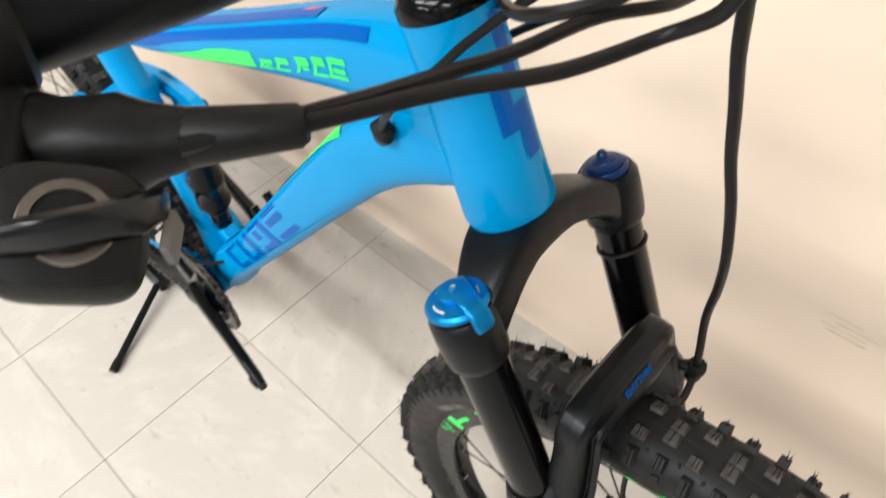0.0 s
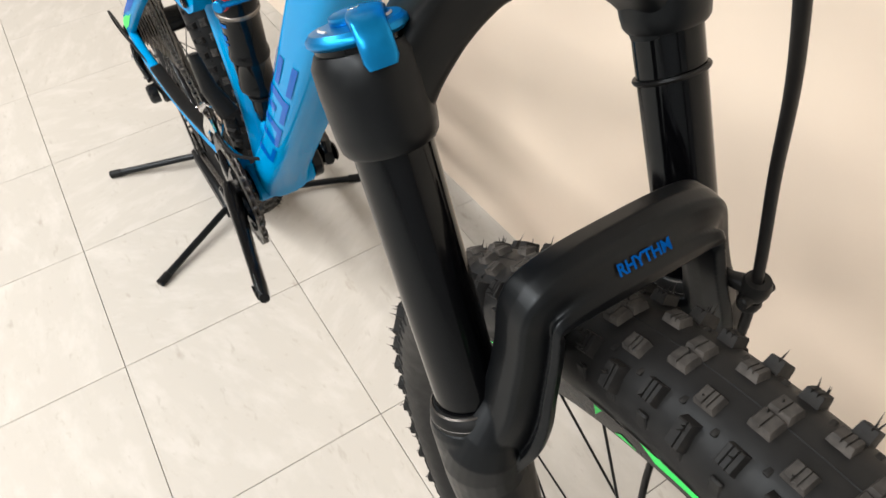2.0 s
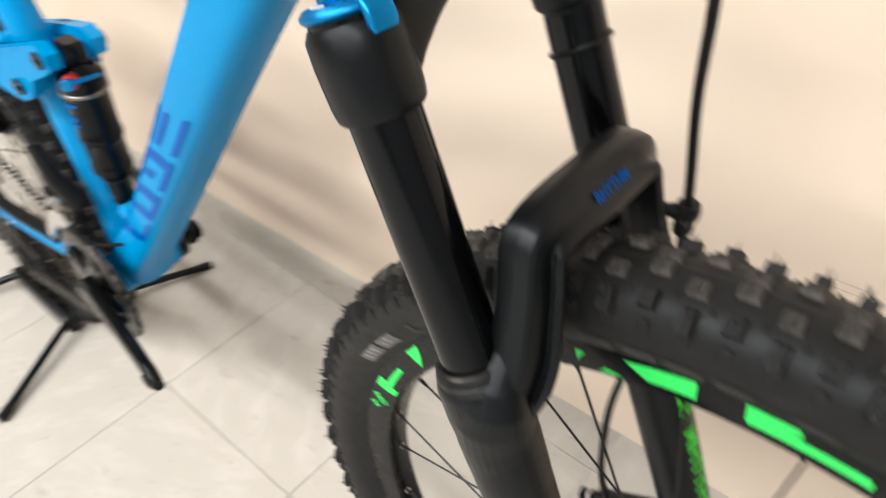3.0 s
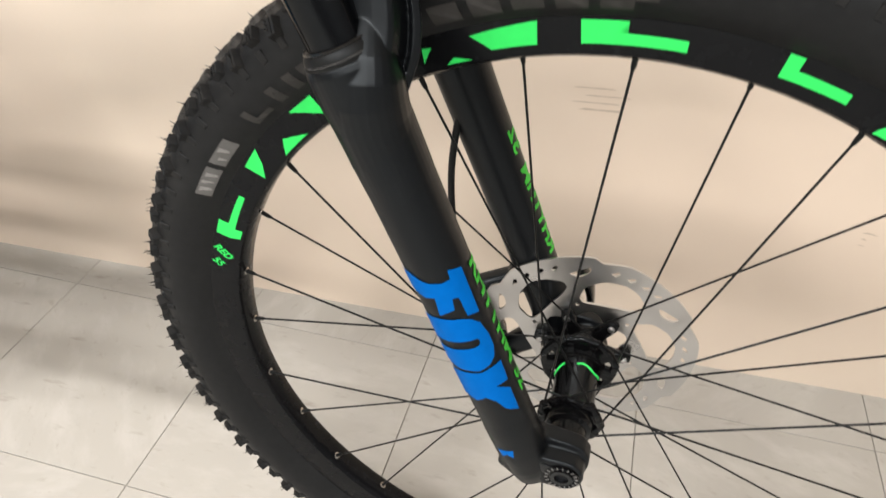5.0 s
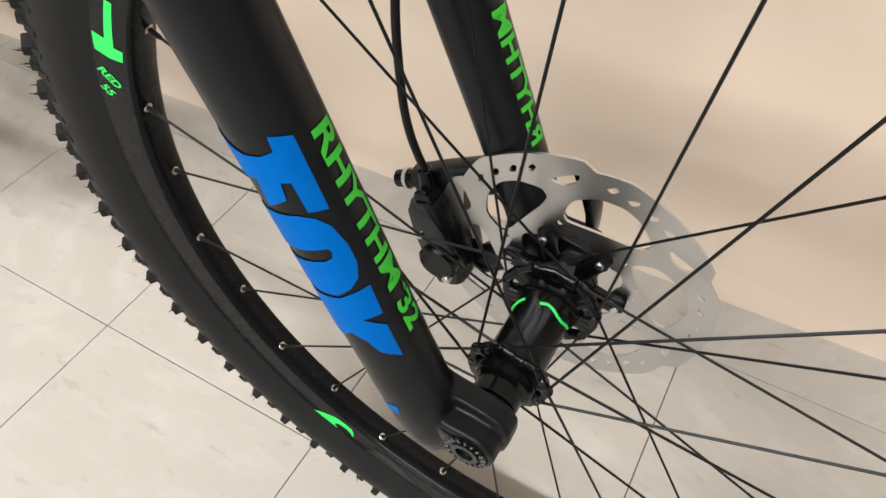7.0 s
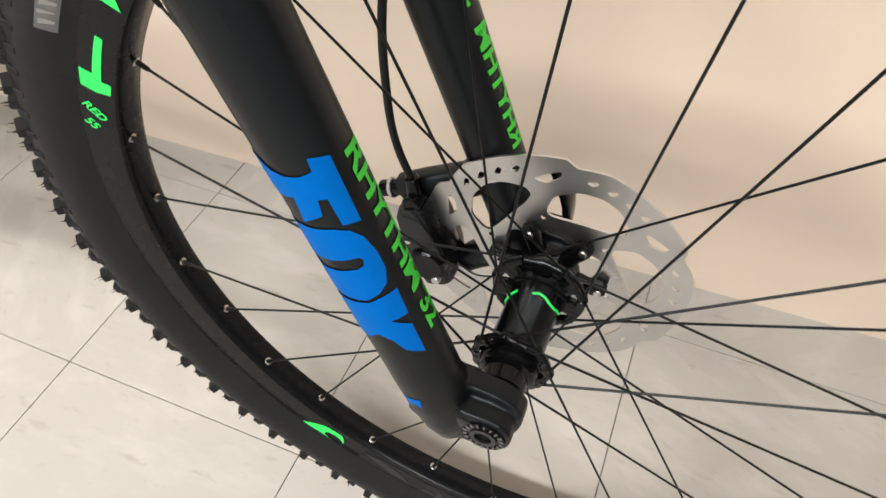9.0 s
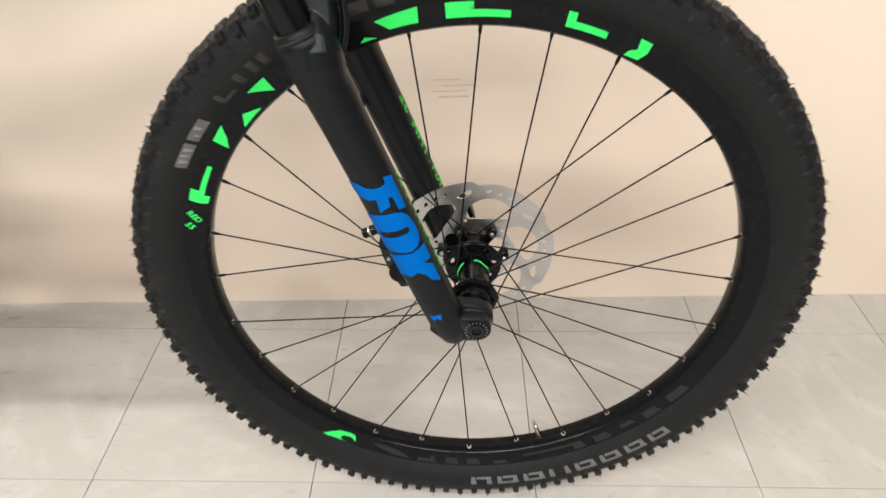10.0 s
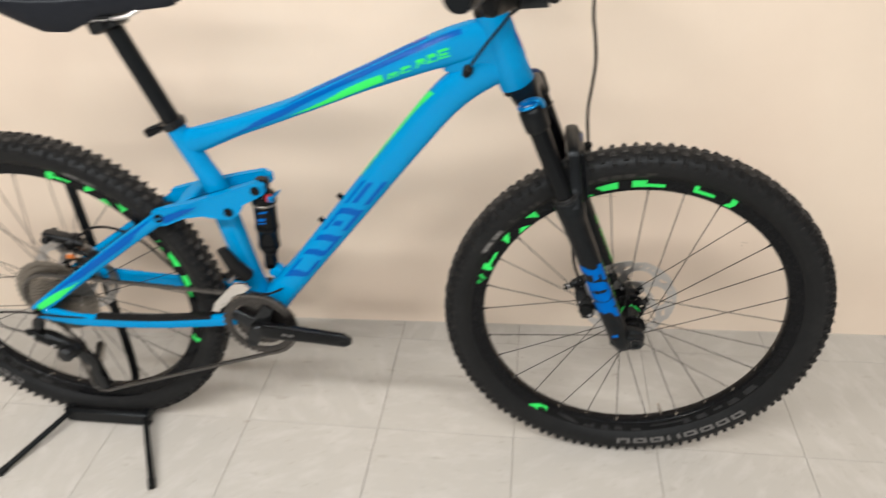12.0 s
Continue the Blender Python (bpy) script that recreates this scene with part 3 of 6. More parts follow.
for wheel_ob, centre, shift in ((front_wheel, FRONT, 0.0), (rear_wheel, REAR, 84.0)):
    # maker's mark on the tyre as eight plain bars with their gaps
    for k in range(8):
        a = 131.0 + k * 6.2 + shift
        w = 5.0
        shapes = [block(a, a + 1.3, 0, 1, 0.4), block(a + w - 1.3, a + w, 0, 1, 0.4), block(a + 1.3, a + w - 1.3, 0.0, 0.26), block(a + 1.3, a + w - 1.3, 0.70, 1.0)][:2 + (k * 3) % 4 if k % 3 else 4]
        decal("tyre_print", shapes, tyre_put(centre, 0.3070, 0.3175), (1.0, 0.3), GREY, wheel_ob, "grey tyre print")
    for a0, a1, lo, hi, mat in ((-61.4, -56.2, 0.1, 0.95, GREY), (-55.4, -50.8, 0.1, 0.95, GREY), (-46.4, -43, 0, 0.3, DARKGREY), (-46.4, -45.4, 0.3, 1, DARKGREY), (-41.5, -40.2, 0, 1, DARKGREY), (-38.5, -37.2, 0, 1, DARKGREY), (-36.2, -34.8, 0, 1, DARKGREY), (-20, -17.0, 0, 1, DARKGREY), (-16, -13.0, 0, 1, DARKGREY), (-12.0, -9.0, 0.1, 1, DARKGREY), (-8, -5.0, 0, 1, DARKGREY), (-4.0, -1.0, 0.0, 0.5, DARKGREY), (-2.0, 1.0, 0.5, 1.0, DARKGREY)):
        decal("tyre_print", [block(a0 + shift, a1 + shift, lo, hi)], tyre_put(centre, 0.3008, 0.3125), (1.0, 0.3), mat, wheel_ob, "grey tyre print")
    for a0, a1, lo, hi in ((-60.6, -59.8, 0.2, 0.8), (-59.2, -58.6, 0.25, 0.85), (-58.0, -57.2, 0.2, 0.8), (-54.6, -54.0, 0.2, 0.6), (-53.2, -52.4, 0.3, 0.85)):
        decal("tyre_print", [block(a0 + shift, a1 + shift, lo, hi, 0.4)], lambda u, v, put=tyre_put(centre, 0.3008, 0.3125): put(u, v) - Y * 0.0003, (1.0, 0.3), LIGHTGREY, wheel_ob, "light bars in the grey patch")

# valve
vd = round_at(V(0, 0, 0), 160.7, 1, 0)
part("valve", Build().rod(FRONT + vd * 0.272, FRONT + vd * 0.246, 0.0030, 10, bevel=0.0006).rod(FRONT + vd * 0.246, FRONT + vd * 0.238, 0.0022, 8), NIPPLE, front_wheel, "nickel valve stem")
hb = Build()
for k in range(3):
    a0 = 2.0 + k * 2.1
    pts = [FRONT + V(0.0164 * math.sin(a0 + q * 0.25), 0.0100 + 0.0016 * math.sin(q * 1.3), 0.0164 * math.cos(a0 + q * 0.25)) for q in range(7)]
    hb.tube(pts, 0.0011, 5)
part("hub_print", hb, GREEN, front_wheel, "neon green mark on the hub")


def rotor(centre, y, r_out, parent):
    """A brake disc cut from one steel sheet: waved rim, small slots in the band, six wide openings, bolts at the hub."""
    c = centre + V(0, y, 0)
    cu = bpy.data.curves.new("disc", "CURVE")
    cu.dimensions, cu.fill_mode, cu.extrude = "2D", "BOTH", 0.0009

    def loop(pts):
        sp = cu.splines.new("POLY")
        sp.points.add(len(pts) - 1)
        for q, (u, v) in zip(sp.points, pts):
            q.co = (u, v, 0, 1)
        sp.use_cyclic_u = True

    def polar(r, a):
        return (r * math.sin(a), r * math.cos(a))

    def soft(corners, n=4):
        """Rounds a polygon of (radius, angle) corners."""
        flat = [V(*polar(r, a), 0) for r, a in corners]
        out = []
        for k, p in enumerate(flat):
            a, b2 = flat[k - 1], flat[(k + 1) % len(flat)]
            p0, p1 = p.lerp(a, 0.32), p.lerp(b2, 0.32)
            for t in range(n + 1):
                t /= n
                q = p0 * (1 - t) ** 2 + p * 2 * t * (1 - t) + p1 * t * t
                out.append((q.x, q.y))
        return out

    ro = r_out
    def lobe(a):
        """How far the rim falls back: one notch to a sixth, then a slow rise."""
        q = ((math.degrees(a) - 3.0) % 60) / 60
        return 0.0044 * (1 - q / 0.22) if q < 0.22 else 0.0044 * max(0.0, (q - 0.93) / 0.07) + 0.0010 * math.sin((q - 0.22) / 0.71 * math.pi)

    loop([polar(ro - lobe(a), a) for a in (2 * math.pi * k / 300 for k in range(300))])
    loop([polar(0.0320 + 0.0042 * math.cos(6 * (a - radians(5.0))), a) for a in (2 * math.pi * k / 120 for k in range(120))])
    for k in range(6):
        d = k * 60.0

        def cut(corners, n=4):
            loop(soft([(r * ro / 90.0, radians(d + deg)) for deg, r in corners], n))

        cut([(-10, 48.5), (-5, 61), (7, 69.5), (19, 73), (29, 71.5), (40, 66), (42, 60), (36, 53.5), (21, 47), (2, 43.8), (-7, 44.2)])
        cut([(-16, 73.2), (-2.2, 81.5), (-2.4, 75.2), (-9.0, 69.5)], 3)
        for deg in (11, 20, 29, 37.5):
            cut([(deg - 2.6, 78.4), (deg + 1.0, 82.4), (deg + 2.6, 80.6), (deg + 0.6, 77.0)], 3)
        loop([(polar(0.0425, radians(d + 48))[0] + 0.0019 * math.sin(t * math.pi / 5), polar(0.0425, radians(d + 48))[1] + 0.0019 * math.cos(t * math.pi / 5)) for t in range(10)])
    ob = bpy.data.objects.new("disc", cu)
    scene.collection.objects.link(ob)
    dg = bpy.context.evaluated_depsgraph_get()
    dg.update()
    me = bpy.data.meshes.new_from_object(ob.evaluated_get(dg))
    bpy.data.objects.remove(ob)
    me.name = "brake_disc"
    me.transform(Matrix(((1, 0, 0, c.x), (0, 0, 1, c.y), (0, 1, 0, c.z), (0, 0, 0, 1))))
    me.materials.clear()
    me.materials.append(STEEL)
    disc = new("brake_disc", me)
    disc.parent = parent
    tagged(disc, "slotted brushed steel brake disc")
    for k in range(6):
        a = k * math.pi / 3 + radians(35)
        u, w = V(math.sin(a), 0, math.cos(a)), V(math.cos(a), 0, -math.sin(a))
        p = c + u * 0.0345
        part("carrier_arm", Build().loft([c + u * 0.016 - Y * 0.005, c + u * 0.026 - Y * 0.0055, p - Y * 0.0050, c + u * 0.0392 - Y * 0.0045], [(0.0058, 0.0050, 4), (0.0050, 0.0042, 4), (0.0056, 0.0040, 4), (0.0040, 0.0030, 3)], Y, 16), GLOSS, parent)
        part("disc_bolt", Build().rod(p - Y * 0.0104, p + Y * 0.0028, 0.0027, 12, bevel=0.0006), STEEL, parent)
    part("disc_carrier", Build().turn([(0.0150, -0.012), (0.0195, -0.011), (0.0205, -0.001), (0.0150, -0.001)], c, Y, 32, closed=True), GLOSS, parent)


rotor(FRONT, 0.050, 0.090, front_wheel)
rotor(REAR, 0.052, 0.090, rear_wheel)

# ---- fork ----
DN = V(0.367, 0, -0.930).normalized()       # down the steering axis
FW = V(0.930, 0, 0.367).normalized()        # forward, square to it
LEG0 = V(-0.197, 0, 0.789)                  # on the legs' line


def leg(z, y=0.0, f=0.0):
    """A point of the fork legs' line at a height, set off sideways and forward."""
    return LEG0 + DN * ((0.789 - z) / 0.930) + V(0, y, 0) + FW * f


def leg_y(z):
    """Half spacing of the legs at a height."""
    return TOP_Y + (LEG_Y - TOP_Y) * min(1.0, max(0.0, (0.62 - z) / 0.2))


low = Build()
for s in (-1, 1):
    y = s * LEG_Y
    zs = [(0.634, 0.0192), (0.630, 0.0206), (0.612, 0.0209), (0.602, 0.0200), (0.56, 0.0194), (0.50, 0.0188), (0.44, 0.0182), (0.39, 0.0177), (0.365, 0.0172), (0.348, 0.0160), (0.338, 0.0132), (0.332, 0.0080)]
    low.loft([leg(z, s * leg_y(z)) for z, r in zs], [(r, r) for z, r in zs], Y, 32)
lowers = part("fork_lower_casting", low, MATT, bike, "matt black fork lowers with blue and green print")
# the arch: a section that changes from the bridge to the arms, swept over both legs and cast in one with their collars
BRIDGE = [(-0.0110, -0.0110), (-0.0148, -0.0020), (-0.0146, 0.0078), (-0.0118, 0.0128), (-0.0040, 0.0156), (0.0026, 0.0152), (0.0066, 0.0122), (0.0092, 0.0088), (0.0106, 0.0070), (0.0126, 0.0044), (0.0148, 0.0010), (0.0160, -0.0034), (0.0110, -0.0090), (0.0, -0.0120)]
ARM = [(-0.0100, -0.0075), (-0.0128, -0.0030), (-0.0132, 0.0066), (-0.0124, 0.0084), (-0.0030, 0.0092), (0.0034, 0.0084), (0.0052, 0.0066), (0.0066, 0.0020), (0.0080, -0.0050), (0.0110, -0.0014), (0.0142, -0.0036), (0.0126, -0.0080), (0.0040, -0.0095), (-0.0040, -0.0095)]
# half spacing, height, lean of the outer side in degrees, share of the arm's section, x of its middle, its stretch along x
STATIONS = [(0.0, 0.7020, 0, 0.0, -0.1252, 1.0), (0.018, 0.7020, 0, 0.04, -0.1252, 1.0), (0.031, 0.7020, 1, 0.25, -0.1250, 1.0), (0.0408, 0.7016, 10, 0.62, -0.1244, 1.0), (0.0450, 0.6988, 44, 0.90, -0.1238, 1.0), (0.0468, 0.6925, 70, 1.0, -0.1228, 1.0), (0.0490, 0.6800, 74, 1.0, -0.1206, 1.0), (0.0528, 0.6650, 75, 1.0, -0.1184, 1.04), (0.0570, 0.6500, 74, 1.0, -0.1164, 1.12), (0.0618, 0.6360, 74, 1.0, -0.1166, 1.18), (0.0645, 0.6260, 78, 0.95, -0.1182, 1.14), (0.0670, 0.6170, 84, 0.9, -0.1200, 1.08), (0.0700, 0.6080, 90, 0.85, -0.1220, 0.98), (0.0725, 0.5980, 92, 0.8, -0.1225, 0.84), (0.0735, 0.5860, 92, 0.8, -0.1200, 0.62)]


def arch_ring(s, row):
    y, z, lean, share, x, wide = row
    n = V(0, s * math.sin(radians(lean)), math.cos(radians(lean)))
    return [V(x + (a[0] + (c[0] - a[0]) * share) * wide, s * y, z) + n * ((a[1] + (c[1] - a[1]) * share) * wide) for a, c in zip(BRIDGE, ARM)]


fine = []
for q in range(len(STATIONS) - 1):
    four = [STATIONS[min(max(q + o, 0), len(STATIONS) - 1)] for o in (-1, 0, 1, 2)]
    for t in (0, 0.2, 0.4, 0.6, 0.8):
        fine.append(tuple(0.5 * (2 * p1 + (p2 - p0) * t + (2 * p0 - 5 * p1 + 4 * p2 - p3) * t * t + (3 * p1 - p0 - 3 * p2 + p3) * t ** 3) for p0, p1, p2, p3 in zip(*four)))
fine.append(STATIONS[-1])


def cast(b, size, rounds):
    """Melts overlapping solids into one casting with soft inner corners."""
    me = b.mesh("cast", MATT)
    ob = bpy.data.objects.new("cast", me)
    scene.collection.objects.link(ob)
    m = ob.modifiers.new("melt", "REMESH")
    m.mode, m.voxel_size, m.use_smooth_shade = "VOXEL", size, True
    m = ob.modifiers.new("soften", "SMOOTH")
    m.factor, m.iterations = 0.5, rounds
    dg = bpy.context.evaluated_depsgraph_get()
    dg.update()
    out = bpy.data.meshes.new_from_object(ob.evaluated_get(dg))
    bpy.data.objects.remove(ob)
    bpy.data.meshes.remove(me)
    out.materials.clear()
    out.materials.append(MATT)
    out.polygons.foreach_set("use_smooth", [True] * len(out.polygons))
    return out


for s in (-1, 1):
    # leg's end and the flat-faced dropout that reaches forward to the axle
    foot = Build()
    ends = [(0.408, 0.0176), (0.39, 0.0180), (0.365, 0.0176), (0.350, 0.0164), (0.340, 0.0138), (0.333, 0.0085)]
    foot.loft([leg(z, s * LEG_Y) for z, r in ends], [(r, r) for z, r in ends], Y, 36)
    outer = [(-0.042, 0.362), (-0.030, 0.3660), (-0.015, 0.3668), (0.0, 0.3668), (0.0090, 0.3648), (0.0145, 0.3585), (0.0158, 0.3510), (0.0140, 0.3440), (0.0085, 0.3388), (0.001, 0.3370), (-0.014, 0.3370), (-0.032, 0.3390), (-0.044, 0.350)]
    inner = [(-0.044, 0.3760), (-0.028, 0.3770), (-0.012, 0.3738), (0.004, 0.3712), (0.0130, 0.3675), (0.0176, 0.3600), (0.0180, 0.3510), (0.0160, 0.3415), (0.0080, 0.3355), (-0.010, 0.3350), (-0.032, 0.3390), (-0.044, 0.350)]
    foot.plate(outer, 0.0065, lambda u, v, h, s=s: V(u, s * 0.0740 + h, v))
    foot.plate(inner, 0.0065, lambda u, v, h, s=s: V(u, s * 0.0615 + h, v))
    foot.turn([(0.013, 0.0), (0.0160, 0.002), (0.0160, 0.006), (0.0140, 0.010)], V(0.001, s * 0.062, 0.352), V(0, -s, 0), 36)
    foot_me = cast(foot, 0.0008, 40)
    foot_me.name = "dropout"
    foot_ob = new("dropout", foot_me)
    foot_ob.parent = lowers
arch = Build()
arch.rings([arch_ring(-1, r) for r in reversed(fine[1:])] + [arch_ring(1, r) for r in fine])
for s in (-1, 1):
    collar = [(0.6335, 0.0200), (0.630, 0.0212), (0.614, 0.0214), (0.604, 0.0206), (0.575, 0.0199), (0.556, 0.0190)]
    arch.loft([leg(z, s * leg_y(z)) for z, r in collar], [(r, r) for z, r in collar], Y, 40)
    # the web between arm and collar
    web = [(-0.1240, 0.0560, 0.6580, 0.0045), (-0.1240, 0.0588, 0.6500, 0.0080), (-0.1238, 0.0622, 0.6420, 0.0115), (-0.1236, 0.0660, 0.6340, 0.0150), (-0.1236, 0.0690, 0.6250, 0.0185), (-0.1238, 0.0696, 0.6150, 0.0200), (-0.1222, 0.0688, 0.6020, 0.0200), (-0.1168, 0.0678, 0.5840, 0.0196), (-0.1105, 0.0676, 0.5700, 0.0186)]
    arch.loft([V(x, s * y, z) for x, y, z, r in web], [(r, r) for x, y, z, r in web], Y, 28)
arch_me = cast(arch, 0.0006, 4)
arch_me.name = "arch"
arch_ob = new("arch", arch_me)
arch_ob.parent = lowers
tagged(arch_ob, "matt black fork arch with blue lettering")
for s in (-1, 1):
    seal = Build().turn([(0.0154, -0.001), (0.0192, -0.001), (0.0198, 0.003), (0.0188, 0.007), (0.0164, 0.0095), (0.0154, 0.0095)], leg(0.632, s * TOP_Y), -DN, 36, closed=True)
    part("wiper_seal", seal, PLASTIC, lowers)
    part("seal_ring", Build().turn([(0.0172, 0.0086), (0.0180, 0.0091), (0.0172, 0.0096), (0.0167, 0.0091)], leg(0.632, s * TOP_Y), -DN, 36, closed=True), RINGSTEEL, lowers, "thin steel spring ring")
    part("seal_ring", Build().turn([(0.0192, 0.0034), (0.0197, 0.0039), (0.0192, 0.0044), (0.0187, 0.0039)], leg(0.632, s * TOP_Y), -DN, 36, closed=True), SEAL, lowers)
    st = Build().rod(leg(0.50, s * TOP_Y), leg(0.765, s * TOP_Y), 0.0153, 40)
    part("stanchion", st, STANCHION, bike, "gloss black fork stanchion")
ring = Build().turn([(0.0153, -0.0011), (0.0168, -0.0011), (0.0173, 0.0), (0.0168, 0.0011), (0.0153, 0.0011)], leg(0.7335, TOP_Y), -(DN + FW * 0.14).normalized(), 30, closed=True)
part("travel_ring", ring, CABLE, bike, "black rubber travel ring")

crown = Build()
for s in (-1, 1):
    y = s * TOP_Y
    crown.loft([leg(z, y) for z in (0.7535, 0.7552, 0.760, 0.775, 0.784, 0.7875)], [(0.0172, 0.0172), (0.0184, 0.0184), (0.0191, 0.0191), (0.0196, 0.0196), (0.0192, 0.0192), (0.0170, 0.0170)], Y, 36)
cl = [(-0.0662, 0.7535, 0.0), (-0.0636, 0.7650, 0.0), (-0.0560, 0.7745, 0.0), (-0.0440, 0.7835, -0.001), (-0.0310, 0.7900, -0.004), (-0.0170, 0.7942, -0.007), (0, 0.7955, -0.008)]
cl = cl + [(-y, z, f) for y, z, f in reversed(cl[:-1])]
ch = [(0.0165, 0.0120, 2.2), (0.0148, 0.0148, 2.6), (0.0132, 0.0160, 3.4), (0.0120, 0.0176, 4.2), (0.0113, 0.0205, 5), (0.0112, 0.0230, 5), (0.0112, 0.0238, 5)]
ch = ch + ch[-2::-1]
crown.loft(bend([leg(z, y, f) for y, z, f in cl], 4), [tuple((1 - t) * u + t * w for u, w in zip(A, B)) for A, B in zip(ch[:-1], ch[1:]) for t in (0, 0.25, 0.5, 0.75)] + [ch[0]], FW, 32)
crown_ob = part("fork_crown", crown, MATT, bike, "matt black fork crown")
HT_LO, HT_HI = V(-0.2165, 0, 0.797), V(-0.259, 0, 0.909)
part("crown_race", Build().rod(HT_LO + DN * 0.008, HT_LO - DN * 0.002, 0.0255, 40, bevel=0.001), GLOSS, bike)

# adjusters on the fork's top
top = leg(0.7875, -TOP_Y)
UP = -DN
dial = Build().turn([(0.0150, 0.000), (0.0155, 0.002), (0.0168, 0.0022), (0.0176, 0.003), (0.0176, 0.0056), (0.0163, 0.0070), (0.004, 0.0074)], top, UP, 48)
dial_ob = part("compression_dial", dial, ANODISED, bike, "blue anodised compression dial with a lever tab")
part("dial_seat", Build().turn([(0.0160, -0.003), (0.0164, 0.0026)], top, UP, 40), GLOSS, dial_ob)
part("dial_rim", Build().turn([(0.0176, 0.0030), (0.0182, 0.0036), (0.0182, 0.0050), (0.0176, 0.0058)], top, UP, 48), ANODISED, dial_ob)
part("rebound_cap", Build().turn([(0.0092, 0.0070), (0.0096, 0.0078), (0.0094, 0.0098), (0.0080, 0.0106), (0.0022, 0.0108)], top - FW * 0.003 + Y * 0.002, UP, 36), ANODISED, dial_ob)
part("dial_screw", Build().turn([(0.0010, 0.0110), (0.0022, 0.0113), (0.0024, 0.0104)], top - FW * 0.003 + Y * 0.002, UP, 14), SILVER, dial_ob)
tab = Build()
tab.loft(bend([top + UP * 0.0070 + FW * -0.009 + Y * 0.008, top + UP * 0.0086 + FW * -0.003 + Y * 0.006, top + UP * 0.0094 + FW * 0.005 + Y * 0.0025, top + UP * 0.0082 + FW * 0.0140 - Y * 0.001, top + UP * 0.003 + FW * 0.0188 - Y * 0.002, top - UP * 0.0056 + FW * 0.0196 - Y * 0.002], 3), [(0.0020, 0.0070, 3)] * 5 + [(0.0022, 0.0066, 4)] * 4 + [(0.0024, 0.0060, 4)] * 6 + [(0.0018, 0.0050, 4)], (Y + FW * 0.25).normalized(), 16)
part("lever", tab, ANODISED, dial_ob, "blue lever tab")
for k, (a0, a1) in enumerate(((2.5, 3.4), (4.2, 5.0), (0.6, 1.2))):
    mark = Build()
    mark.tube([top + UP * 0.0074 + (FW * math.cos(a0 + (a1 - a0) * q / 5) + Y * math.sin(a0 + (a1 - a0) * q / 5)) * 0.0125 for q in range(6)], 0.0006, 4)
    part("dial_print", mark, WHITE, dial_ob)
topr = leg(0.7875, TOP_Y)
cap = Build().turn([(0.0146, -0.001), (0.0146, 0.0022), (0.0138, 0.0038), (0.0122, 0.0040), (0.0122, 0.0052), (0.0095, 0.0070)], topr, UP, 30)
cap_ob = part("air_cap", cap, DARKBLUE, bike, "dark blue air valve cap")
fin = Build().turn([(0.0080, 0.0), (0.0072, 0.0016), (0.0036, 0.0030), (0.0030, 0.0062), (0.0018, 0.0074)], topr + UP * 0.0062, UP, 18)
part("valve_cap", fin, DARKBLUE, cap_ob)

# axle ends
ax = Build().turn([(0.0075, 0.001), (0.0095, -0.0005), (0.0120, -0.0012), (0.0125, 0.001)], V(0.001, -0.0805, 0.352), Y, 30)
axle = part("axle_cap", ax, GLOSS, bike, "gloss black axle end")
part("axle_socket", Build().turn([(0.0050, -0.0022), (0.0078, -0.0022), (0.0078, 0.0), (0.0050, 0.0)], V(0.001, -0.0805, 0.352), Y, 12, closed=True), ALLOY, axle)
for k in range(18):
    a = k / 18 * 2 * math.pi
    part("axle_tick", Build().box(V(0.001 + 0.0104 * math.sin(a), -0.0821, 0.352 + 0.0104 * math.cos(a)), (0.0004, 0.0003, 0.0011), (V(math.cos(a), 0, -math.sin(a)), Y, V(math.sin(a), 0, math.cos(a)))), GREY, axle)
part("axle_lever", Build().loft([V(-0.004, -0.0806, 0.3545), V(-0.011, -0.0806, 0.3575), V(-0.018, -0.0804, 0.3605)], [(0.0060, 0.0010, 4), (0.0048, 0.0010, 4), (0.0034, 0.0010, 3)], Y, 16), ALLOY, axle, "flat black axle lever")
part("pinch_bolt", Build().turn([(0.0026, 0.0), (0.0050, -0.0005), (0.0050, 0.002), (0.0026, 0.002)], V(-0.021, -0.0808, 0.3605), Y, 16, closed=True), GLOSS, lowers)
part("quick_release", Build().loft(bend([V(0.001, 0.0830, 0.350), V(0.001, 0.0865, 0.362), V(-0.001, 0.0870, 0.376), V(-0.006, 0.0860, 0.389), V(-0.0125, 0.0845, 0.401)], 3), [(0.0090 + 0.0012 * math.sin(q / 12 * math.pi) - 0.0040 * max(0, q - 7) / 5, 0.0034, 3) for q in range(13)], V(1, 0, 0), 20), GLOSS, axle, "gloss black quick-release lever")
part("axle", Build().rod(V(0, -0.079, 0.351), V(0, 0.079, 0.351), 0.0074, 16), ALLOY, bike)


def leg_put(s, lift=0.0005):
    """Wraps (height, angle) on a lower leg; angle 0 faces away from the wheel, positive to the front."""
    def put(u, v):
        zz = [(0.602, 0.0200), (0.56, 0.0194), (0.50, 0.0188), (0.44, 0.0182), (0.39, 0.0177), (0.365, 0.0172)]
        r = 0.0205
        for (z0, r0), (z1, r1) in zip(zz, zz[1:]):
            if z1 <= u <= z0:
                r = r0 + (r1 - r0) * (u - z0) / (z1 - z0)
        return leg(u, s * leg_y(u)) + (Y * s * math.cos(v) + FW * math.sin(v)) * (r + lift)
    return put


